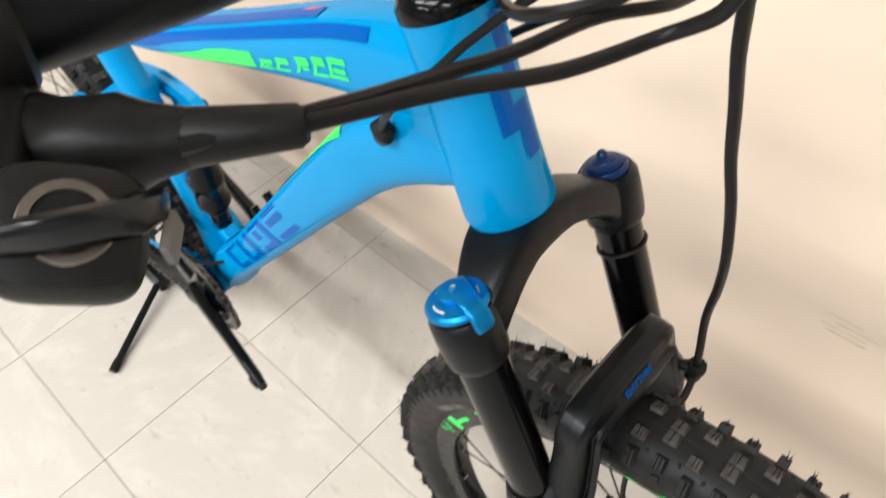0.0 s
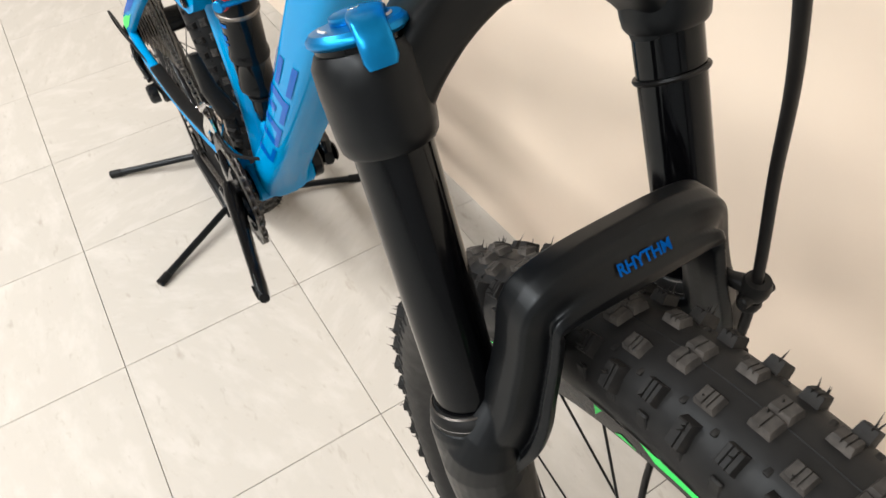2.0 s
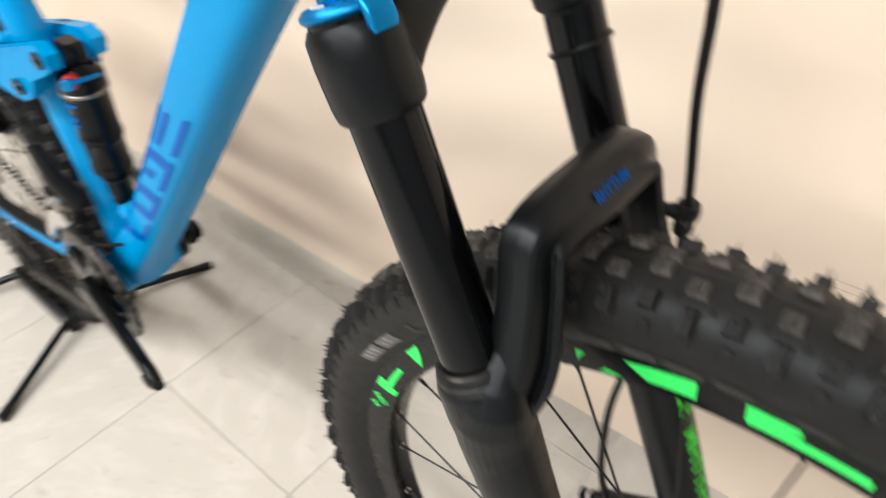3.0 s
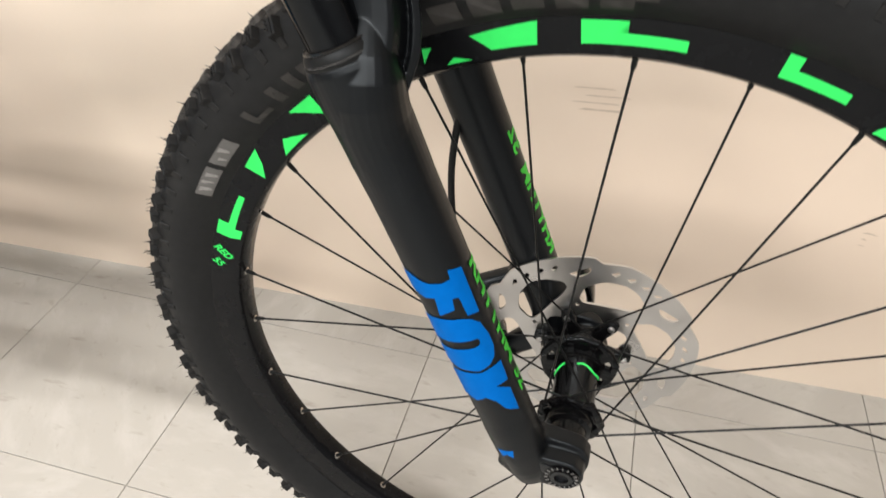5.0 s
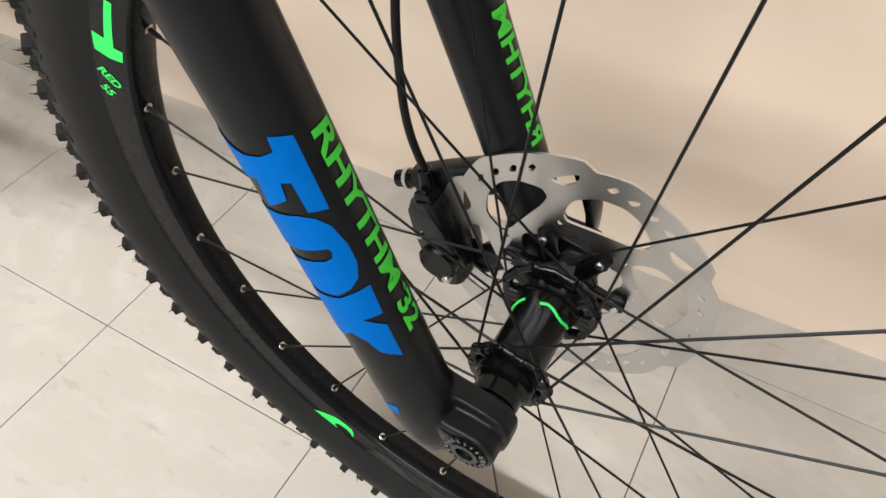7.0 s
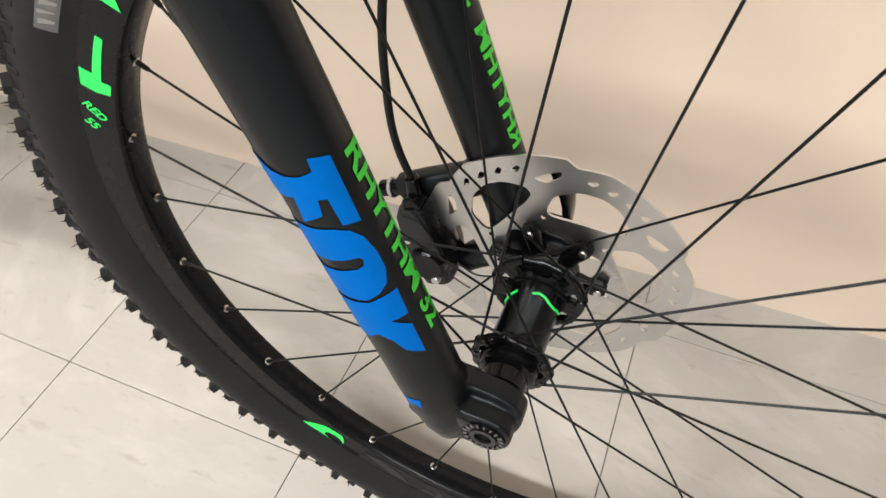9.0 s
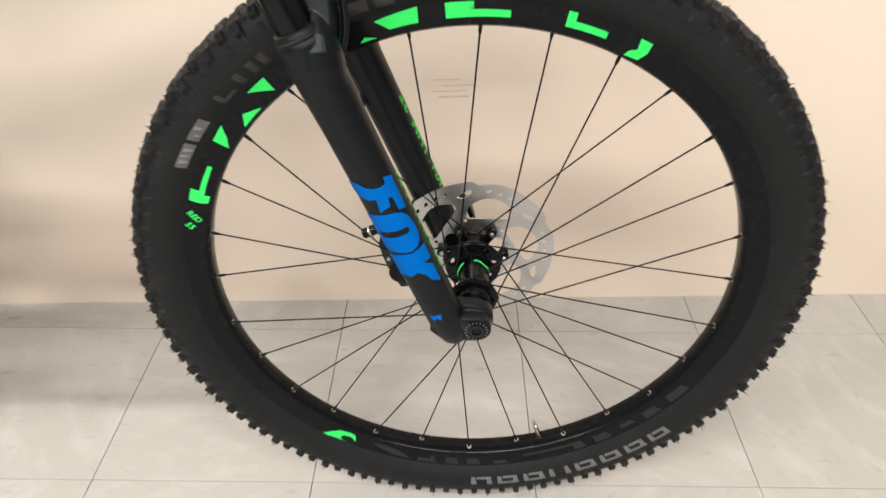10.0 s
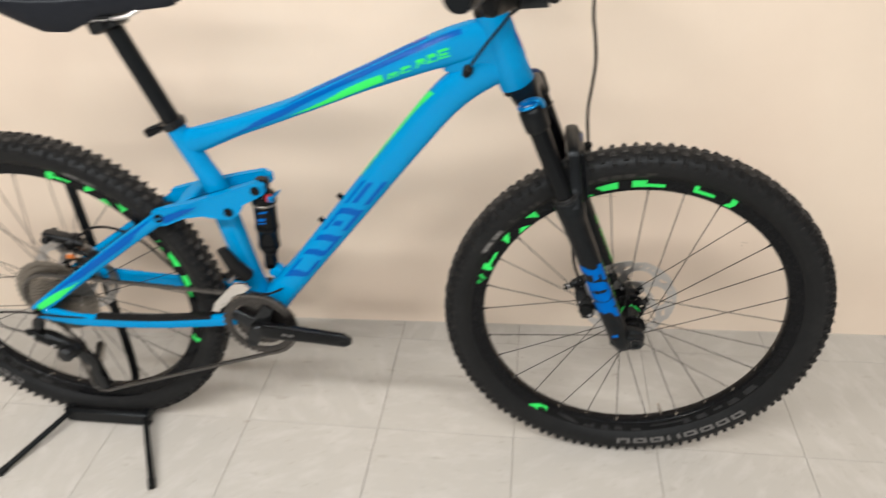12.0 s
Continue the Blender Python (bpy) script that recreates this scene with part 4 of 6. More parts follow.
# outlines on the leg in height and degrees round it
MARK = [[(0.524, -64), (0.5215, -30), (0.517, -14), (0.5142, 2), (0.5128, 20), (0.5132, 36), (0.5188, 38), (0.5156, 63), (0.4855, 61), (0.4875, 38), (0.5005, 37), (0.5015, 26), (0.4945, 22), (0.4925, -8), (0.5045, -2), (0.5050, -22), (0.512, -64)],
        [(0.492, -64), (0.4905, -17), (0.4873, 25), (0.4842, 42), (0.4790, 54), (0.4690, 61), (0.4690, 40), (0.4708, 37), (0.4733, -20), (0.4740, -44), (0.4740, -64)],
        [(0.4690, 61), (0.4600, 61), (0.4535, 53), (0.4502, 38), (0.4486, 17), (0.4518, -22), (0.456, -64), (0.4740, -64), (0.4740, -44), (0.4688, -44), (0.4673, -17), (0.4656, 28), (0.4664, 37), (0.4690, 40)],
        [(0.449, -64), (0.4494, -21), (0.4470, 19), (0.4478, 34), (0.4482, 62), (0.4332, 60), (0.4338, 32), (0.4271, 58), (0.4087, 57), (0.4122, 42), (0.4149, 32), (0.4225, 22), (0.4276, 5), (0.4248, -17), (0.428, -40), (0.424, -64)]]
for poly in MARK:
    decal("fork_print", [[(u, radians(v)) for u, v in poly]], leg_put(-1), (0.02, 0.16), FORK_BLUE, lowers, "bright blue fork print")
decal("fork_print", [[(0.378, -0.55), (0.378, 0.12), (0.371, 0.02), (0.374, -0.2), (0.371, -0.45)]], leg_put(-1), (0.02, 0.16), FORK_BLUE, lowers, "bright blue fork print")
R_L = 0.0188


def down_text(s, top_z, mid, up_deg):
    put0 = leg_put(s)
    return lambda u, v: put0(top_z - u * 0.98, radians(mid) + (v - 0.0055) / R_L * up_deg)


decal("model_print", [], down_text(-1, 0.5130, 100, 1.0), (0.02, 0.003), LIME, lowers, "neon green lettering", word=("RHYTHM", 0.0160, 0.0, 0.0, 0.0, 0.0755))
decal("model_print", [[(0.0, 0.0098), (0.0030, 0.0112), (0.0036, 0.0076)]], down_text(-1, 0.4365, 100, 1.0), (0.02, 0.003), LIME, lowers, "neon green lettering", word=("32", 0.0160, 0.0042, 0.0, 0.0, 0.0165))


def up_text(s, low_z, mid):
    put0 = leg_put(s)
    return lambda u, v: put0(low_z + u * 1.16, radians(mid) - (v - 0.0055) / R_L)


decal("model_print", [], up_text(1, 0.4190, 97), (0.02, 0.003), LIME, lowers, "neon green lettering", word=("RHYTHM", 0.0160, 0.0, 0.0, 0.0, 0))
decal("model_print", [], up_text(1, 0.5040, 97), (0.02, 0.003), LIME, lowers, "neon green lettering", word=("32", 0.0160, 0.0, 0.0, 0.0, 0))
decal("model_print", [], lambda u, v: V(-0.1153, -0.0128, 0.7098) + Y * u + V(-0.66, 0, 0.75) * (v - 0.0024) + V(0.0008, 0, 0.0007), (0.05, 0.05), ARCH_BLUE, lowers, "blue lettering", word=("RHYTHM", 0.0070, 0.0, 0.0, 0.0, 0.0262))

# ---- front brake ----
mt = Build().loft([leg(0.405, 0.068, -0.004), leg(0.398, 0.065, -0.022), V(-0.088, 0.058, 0.385), V(-0.106, 0.056, 0.376)], [(0.016, 0.010, 3), (0.012, 0.0090, 3), (0.0085, 0.0085, 3), (0.0080, 0.0080, 3)], Y, 20)
mt.loft([leg(0.345, 0.068, -0.004), V(-0.055, 0.062, 0.322), V(-0.074, 0.058, 0.304)], [(0.014, 0.009, 3), (0.010, 0.008, 3), (0.007, 0.007, 3)], Y, 16)
part("brake_mount", mt, MATT, lowers)
C0, C1 = V(-0.0945, 0.0, 0.377), V(-0.0710, 0.0, 0.312)
cd = (C1 - C0).normalized()
ce = Y.cross(cd).normalized()
cal = Build()
for y0, w in ((0.0405, 0.0085), (0.0610, 0.0090)):
    cal.loft([C0 + Y * y0, C0 + cd * 0.006 + Y * y0, C0 + cd * 0.022 + Y * y0, C0 + cd * 0.048 + Y * y0, C0 + cd * 0.066 + Y * y0, C1 + Y * y0], [(0.007, w * 0.7, 4), (0.0105, w, 4), (0.0125, w, 5), (0.0130, w, 5), (0.0100, w, 4), (0.005, w * 0.7, 4)], Y, 24)
cal.box(C0 + cd * 0.012 - ce * 0.004 + Y * 0.051, (0.010, 0.016, 0.007), (cd, Y, ce), 0.002)
cal.box(C0 + cd * 0.060 - ce * 0.004 + Y * 0.051, (0.008, 0.016, 0.007), (cd, Y, ce), 0.002)
caliper = part("brake_caliper", cal, ALLOY, bike, "black disc brake caliper")
pc = C0 + cd * 0.046
part("piston_cap", Build().turn([(0.0060, -0.0022), (0.0118, -0.0024), (0.0136, -0.0008), (0.0136, 0.006)], pc + Y * 0.0310, Y, 36), GLOSS, caliper, "round gloss black piston cap")
part("pad_fin", Build().box(C0 + cd * 0.034 - ce * 0.009 + Y * 0.047, (0.0085, 0.0012, 0.006), (cd, Y, ce), 0.0006), ALLOY, caliper)
part("pad_fin", Build().box(C0 + cd * 0.034 - ce * 0.009 + Y * 0.054, (0.0085, 0.0012, 0.008), (cd, Y, ce), 0.0006), STEEL, caliper)
part("pad_axle", Build().rod(C0 + cd * 0.024 + ce * 0.006 + Y * 0.030, C0 + cd * 0.024 + ce * 0.006 + Y * 0.072, 0.0020, 10), STEEL, caliper)
part("bleed_nipple", Build().rod(C0 + cd * 0.058 - ce * 0.004 + Y * 0.032, C0 + cd * 0.058 - ce * 0.004 + Y * 0.027, 0.0032, 8, bevel=0.0006), STEEL, caliper)
part("mount_bolt", Build().rod(V(-0.104, 0.055, 0.3768), V(-0.121, 0.0545, 0.3695), 0.0058, 16, bevel=0.001), GLOSS, caliper)
part("washer", Build().rod(V(-0.1115, 0.0548, 0.3736), V(-0.1140, 0.0547, 0.3725), 0.0070, 20, bevel=0.0003), STEEL, caliper)
part("mount_bolt", Build().rod(V(-0.070, 0.058, 0.307), V(-0.083, 0.058, 0.297), 0.0054, 16, bevel=0.001), GLOSS, caliper)
part("hose_joint", Build().rod(V(-0.0945, 0.0445, 0.398), V(-0.092, 0.0445, 0.378), 0.0048, 14, bevel=0.001).rod(V(-0.092, 0.036, 0.380), V(-0.092, 0.050, 0.380), 0.0065, 16, bevel=0.001), GLOSS, caliper)
CLIP = V(-0.0985, 0.058, 0.668)
hose = Build().tube(bend([V(-0.173, -0.145, 0.981), V(-0.160, -0.103, 0.9725), V(-0.146, -0.068, 0.965), V(-0.132, -0.037, 0.966), V(-0.117, -0.036, 0.979), V(-0.1125, -0.034, 0.989), V(-0.1125, -0.029, 0.979), V(-0.1128, -0.021, 0.959), V(-0.112, -0.009, 0.931), V(-0.110, 0.002, 0.898), V(-0.105, 0.009, 0.868), V(-0.1005, 0.018, 0.828), V(-0.1015, 0.035, 0.782), V(-0.104, 0.050, 0.732), CLIP, V(-0.098, 0.060, 0.615), V(-0.106, 0.056, 0.560), V(-0.1125, 0.051, 0.500), V(-0.1095, 0.047, 0.448), V(-0.1035, 0.0445, 0.420), V(-0.0945, 0.0445, 0.396)], 8), 0.0026, 10)
part("brake_hose", hose, CABLE, bike, "black brake hose")
cb = Build().turn([(0.0026, -0.005), (0.0058, -0.005), (0.0068, -0.002), (0.0068, 0.002), (0.0058, 0.005), (0.0026, 0.005)], CLIP, V(0.05, 0, 1), 20, closed=True)
cb.turn([(0.0026, -0.0030), (0.0050, -0.0030), (0.0056, 0.0), (0.0050, 0.0030), (0.0026, 0.0030)], CLIP - V(0, 0, 0.010), V(0.05, 0, 1), 18, closed=True)
cb.loft([CLIP + V(-0.004, -0.002, 0), CLIP + V(-0.010, -0.004, -0.001), CLIP + V(-0.020, -0.006, -0.003)], [(0.0045, 0.0035, 3), (0.0035, 0.003, 3), (0.0045, 0.004, 3)], V(0, 0, 1), 14)
cb.rod(CLIP + V(0.002, -0.010, -0.003), CLIP + V(0.002, 0.009, -0.003), 0.0028, 10, bevel=0.0006)
part("hose_clip", cb, PLASTIC, lowers)

# ---- frame ----
fr = Build()
# head tube
fr.loft([HT_LO, HT_LO - DN * 0.004, HT_LO - DN * 0.04, HT_HI + DN * 0.03, HT_HI], [(0.0262, 0.0262), (0.0272, 0.0272), (0.0262, 0.0262), (0.0250, 0.0250), (0.0250, 0.0250)], Y, 40)
frame_ob = part("bike_frame", fr, BLUE, bike, "gloss blue aluminium frame with royal blue and green print")


def curve_loft(name, rows, mat, parent, label="", n=6, seg=28, ref=Y):
    """A part swept smoothly through rows of point, half height, half width and squareness."""
    pts = bend([r[0] for r in rows], n)
    hs2 = []
    for a, c in zip(rows, rows[1:]):
        for k in range(n):
            t = k / n
            hs2.append(tuple(a[1][j] + (c[1][j] - a[1][j]) * t for j in range(3)))
    hs2.append(rows[-1][1])
    return part(name, Build().loft(pts, hs2, ref, seg), mat, parent, label)


TT = [(V(-0.232, 0, 0.868), (0.034, 0.018, 2.6)), (V(-0.270, 0, 0.866), (0.032, 0.0215, 2.8)), (V(-0.330, 0, 0.853), (0.0265, 0.0220, 3.0)), (V(-0.455, 0, 0.806), (0.0180, 0.0215, 3.0)), (V(-0.583, 0, 0.7555), (0.0138, 0.0205, 3.0)), (V(-0.680, 0, 0.7230), (0.0160, 0.0190, 2.8)), (V(-0.755, 0, 0.697), (0.0220, 0.0170, 2.4)), (V(-0.785, 0, 0.688), (0.0250, 0.0150, 2.2))]
curve_loft("top_tube", TT, BLUE, frame_ob)
DT = [(V(-0.232, 0, 0.829), (0.024, 0.018, 2.4)), (V(-0.268, 0, 0.819), (0.0280, 0.0225, 2.6)), (V(-0.3225, 0, 0.7800), (0.0275, 0.0225, 3.0)), (V(-0.3838, 0, 0.7115), (0.0264, 0.0234, 3.2)), (V(-0.5005, 0, 0.570), (0.0254, 0.0250, 3.2)), (V(-0.6105, 0, 0.4378), (0.0246, 0.0265, 3.0)), (V(-0.668, 0, 0.372), (0.0270, 0.0310, 3.0)), (V(-0.692, 0, 0.336), (0.0285, 0.0330, 2.6))]
curve_loft("down_tube", DT, BLUE, frame_ob, n=8)
ST = [(V(-0.7945, 0, 0.7190), (0.0175, 0.0175, 2.0)), (V(-0.7880, 0, 0.702), (0.0180, 0.0180, 2.0)), (V(-0.766, 0, 0.648), (0.0190, 0.0180, 2.0)), (V(-0.748, 0, 0.600), (0.0215, 0.0175, 2.2)), (V(-0.7395, 0, 0.530), (0.0225, 0.0170, 2.4)), (V(-0.7190, 0, 0.408), (0.0185, 0.0190, 2.4)), (V(-0.704, 0, 0.342), (0.022, 0.028, 2.4))]
curve_loft("seat_tube", ST, BLUE, frame_ob)
part("gusset", Build().loft([V(-0.245, 0, 0.846), V(-0.285, 0, 0.838), V(-0.312, 0, 0.829), V(-0.329, 0, 0.823)], [(0.036, 0.0205, 4), (0.034, 0.0190, 4), (0.021, 0.0160, 3), (0.004, 0.010, 2.4)], Y, 20), BLUE, frame_ob)
BB = V(-0.700, 0, 0.331)
part("bottom_bracket_shell", Build().rod(BB + V(0, -0.038, 0), BB + V(0, 0.038, 0), 0.0245, 36, bevel=0.002), BLUE, frame_ob)
part("shock_mount", Build().box(V(-0.668, 0, 0.424), (0.012, 0.012, 0.011), (V(0.65, 0, 0.76), Y, V(-0.76, 0, 0.65)), 0.004), BLUE, frame_ob)
gr = V(-0.2905, -0.0265, 0.8285)
part("cable_grommet", Build().loft([gr + V(0.003, 0.003, 0.006), gr, gr - V(0.005, -0.002, 0.010)], [(0.006, 0.003), (0.0085, 0.0052), (0.005, 0.003)], Y, 16), PLASTIC, frame_ob)
part("cable_boss", Build().rod(V(-0.519, 0.0, 0.586), V(-0.526, 0, 0.594), 0.005, 12), GLOSS, frame_ob)
part("cable_boss", Build().rod(V(-0.560, 0.0, 0.536), V(-0.567, 0, 0.544), 0.005, 12), GLOSS, frame_ob)

# prints on the tubes' sides
def tube_put(rows, lift=0.0006):
    """(share of length, share of half height) on the chain side of a swept tube; shares over 1 wrap over its top."""
    pts, hs2 = [r[0] for r in rows], [r[1] for r in rows]
    ds = [0.0]
    for p, q in zip(pts, pts[1:]):
        ds.append(ds[-1] + (q - p).length)

    def put(u, v):
        s = u * ds[-1]
        k = max(i for i in range(len(ds) - 1) if ds[i] <= s + 1e-9)
        t = (s - ds[k]) / (ds[k + 1] - ds[k])
        fine = bend(pts[max(0, k - 1):k + 3], 16)
        first = 0 if k == 0 else 16
        p = fine[first + min(16, int(t * 16))].lerp(fine[min(len(fine) - 1, first + min(16, int(t * 16)) + 1)], t * 16 - int(t * 16)) if t < 1 else fine[first + 16]
        tt = (fine[min(first + int(t * 16) + 1, len(fine) - 1)] - fine[max(first + int(t * 16) - 1, 0)]).normalized()
        up = V(0, 1, 0).cross(tt)
        if up.z < 0:
            up = -up
        ha, hb, pw = (hs2[k][j] + (hs2[k + 1][j] - hs2[k][j]) * t for j in range(3))
        w = v * math.pi / 2
        c, sn = math.cos(w), math.sin(w)
        e = 2 / pw
        return p - Y * ((hb + lift) * abs(c) ** e) + up * ((ha + lift) * math.copysign(abs(sn) ** e, sn))
    return put


tt_put, dt_put = tube_put(TT), tube_put(DT)
decal("frame_print", [[(0.12, 0.60), (0.40, 0.54), (0.60, 0.38), (0.88, -0.32), (0.60, 0.02), (0.50, 0.14), (0.40, 0.20), (0.12, 0.34)]], tt_put, (0.015, 0.1), NAVY, frame_ob, "royal blue print")
decal("frame_print", [[(0.20, 0.72), (0.50, 0.66), (0.66, 0.40), (0.62, 0.56), (0.50, 0.98), (0.20, 0.98)]], tt_put, (0.015, 0.1), NAVY, frame_ob, "royal blue print")
decal("frame_print", [[(0.345, 0.02), (0.40, 0.03), (0.47, 0.00), (0.64, -0.20), (0.50, -0.33), (0.42, -0.29), (0.345, -0.22)]], tt_put, (0.015, 0.1), GREEN, frame_ob, "neon green print")
for k in range(5):
    u, w = 0.156 + k * 0.035 + 0.008 * (k > 2), 0.06 - 0.02 * k
    lean = 0.010
    bars = [[(u, 0.0), (u + 0.025, 0.0), (u + 0.0245, -0.05), (u - 0.0005, -0.05)], [(u + 0.018, -0.05), (u + 0.0245, -0.05), (u + 0.0245 + lean, -0.17), (u + 0.018 + lean, -0.17)]]
    if k != 2:
        bars.append([(u + 0.002, -0.125), (u + 0.018 + lean * 0.7, -0.125), (u + 0.018 + lean, -0.17), (u + 0.002, -0.17)])
    if k % 2 == 0:
        bars.append([(u + 0.003, -0.065), (u + 0.018, -0.065), (u + 0.018, -0.10), (u + 0.003, -0.10)])
    decal("frame_print", [[(p, q + w) for p, q in bar4] for bar4 in bars], tt_put, (0.015, 0.1), GREEN, frame_ob, "neon green print")
decal("frame_print", [[(0.205, 0.985), (0.235, 0.985), (0.25, 0.93), (0.22, 0.93)]], tt_put, (0.015, 0.1), RED, frame_ob, "small red print")
decal("frame_print", [[(0.17, 0.46), (0.24, 0.62), (0.46, 0.82), (0.47, 0.98), (0.18, 0.94)]], dt_put, (0.012, 0.1), GREEN, frame_ob, "neon green stripe")
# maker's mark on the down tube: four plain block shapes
for k, shapes in enumerate((
        [[(0, -0.5), (0.05, -0.5), (0.05, -0.30), (0, -0.30)], [(0, 0.30), (0.05, 0.30), (0.05, 0.5), (0, 0.5)], [(0.036, -0.30), (0.05, -0.30), (0.05, 0.30), (0.036, 0.30)]],
        [[(0, -0.5), (0.05, -0.5), (0.05, -0.30), (0, -0.30)], [(0, -0.30), (0.014, -0.30), (0.014, 0.5), (0, 0.5)], [(0.036, -0.30), (0.05, -0.30), (0.05, 0.5), (0.036, 0.5)]],
        [[(0, -0.5), (0.05, -0.5), (0.05, -0.28), (0, -0.28)], [(0, -0.28), (0.014, -0.28), (0.014, 0.3), (0, 0.3)], [(0, 0.3), (0.05, 0.3), (0.05, 0.5), (0, 0.5)], [(0.030, -0.14), (0.042, -0.14), (0.042, 0.16), (0.030, 0.16)]],
        [[(0, -0.5), (0.05, -0.5), (0.05, -0.28), (0, -0.28)], [(0.006, -0.1), (0.05, -0.1), (0.05, 0.1), (0.006, 0.1)], [(0, 0.3), (0.05, 0.3), (0.05, 0.5), (0, 0.5)]])):
    u0 = 0.743 - k * 0.1
    decal("frame_print", [[(u0 + u * 1.62 + 0.040 * v, v * 0.68 + 0.10) for u, v in poly] for poly in shapes], dt_put, (0.012, 0.1), NAVY, frame_ob, "royal blue block print")
# checker patches on the head tube's front
def ht_put(u, v):
    c = HT_LO.lerp(HT_HI, u / 0.1198)
    r = 0.0272 - 0.0010 * (u - 0.004) / 0.036 if u < 0.04 else max(0.0250, 0.0262 - 0.0012 * (u - 0.04) / 0.05)
    return c + (FW * math.cos(v) - Y * math.sin(v)) * (r + 0.0005)


decal("frame_print", [[(0.055, 0.02), (0.055, 0.44), (0.082, 0.44), (0.082, 0.02)], [(0.037, -0.40), (0.037, 0.02), (0.068, 0.02), (0.068, -0.40)], [(0.082, -0.36), (0.082, 0.02), (0.116, 0.02), (0.116, -0.36)]], ht_put, (0.01, 0.08), NAVY, frame_ob, "royal blue checker patches")

# headset, stem, bar
part("headset_cover", Build().turn([(0.0250, 0), (0.0250, 0.006), (0.0215, 0.012), (0.0175, 0.014)], HT_HI, UP, 36), GLOSS, bike, "gloss black headset cover")
part("spacer", Build().rod(HT_HI + UP * 0.013, HT_HI + UP * 0.028, 0.0172, 30, bevel=0.001), ALLOY, bike)
STEM = HT_HI + UP * 0.046
BAR = STEM + FW * 0.056 + V(0, 0, 0.014)
stem = Build().rod(STEM - UP * 0.018, STEM + UP * 0.020, 0.0185, 30, bevel=0.002)
stem.loft([STEM, STEM.lerp(BAR, 0.5), BAR], [(0.015, 0.017, 3), (0.013, 0.016, 3), (0.018, 0.024, 3)], Y, 24)
stem.rod(BAR + V(0, -0.027, 0), BAR + V(0, 0.027, 0), 0.0205, 28, bevel=0.002)
stem_ob = part("stem", stem, MATT, bike, "matt black handlebar stem")
for s in (-1, 1):
    part("stem_bolt", Build().rod(BAR + V(0.019, s * 0.019, 0.013), BAR + V(0.024, s * 0.019, 0.013), 0.0042, 10), GLOSS, stem_ob)
BARP = [BAR + V(0, 0, 0), BAR + V(0.001, 0.045, 0.002), BAR + V(-0.004, 0.10, 0.010), BAR + V(-0.010, 0.16, 0.015), BAR + V(-0.026, 0.28, 0.028), BAR + V(-0.040, 0.375, 0.038)]


def mir(p, s):
    return V(p.x, s * p.y, p.z)


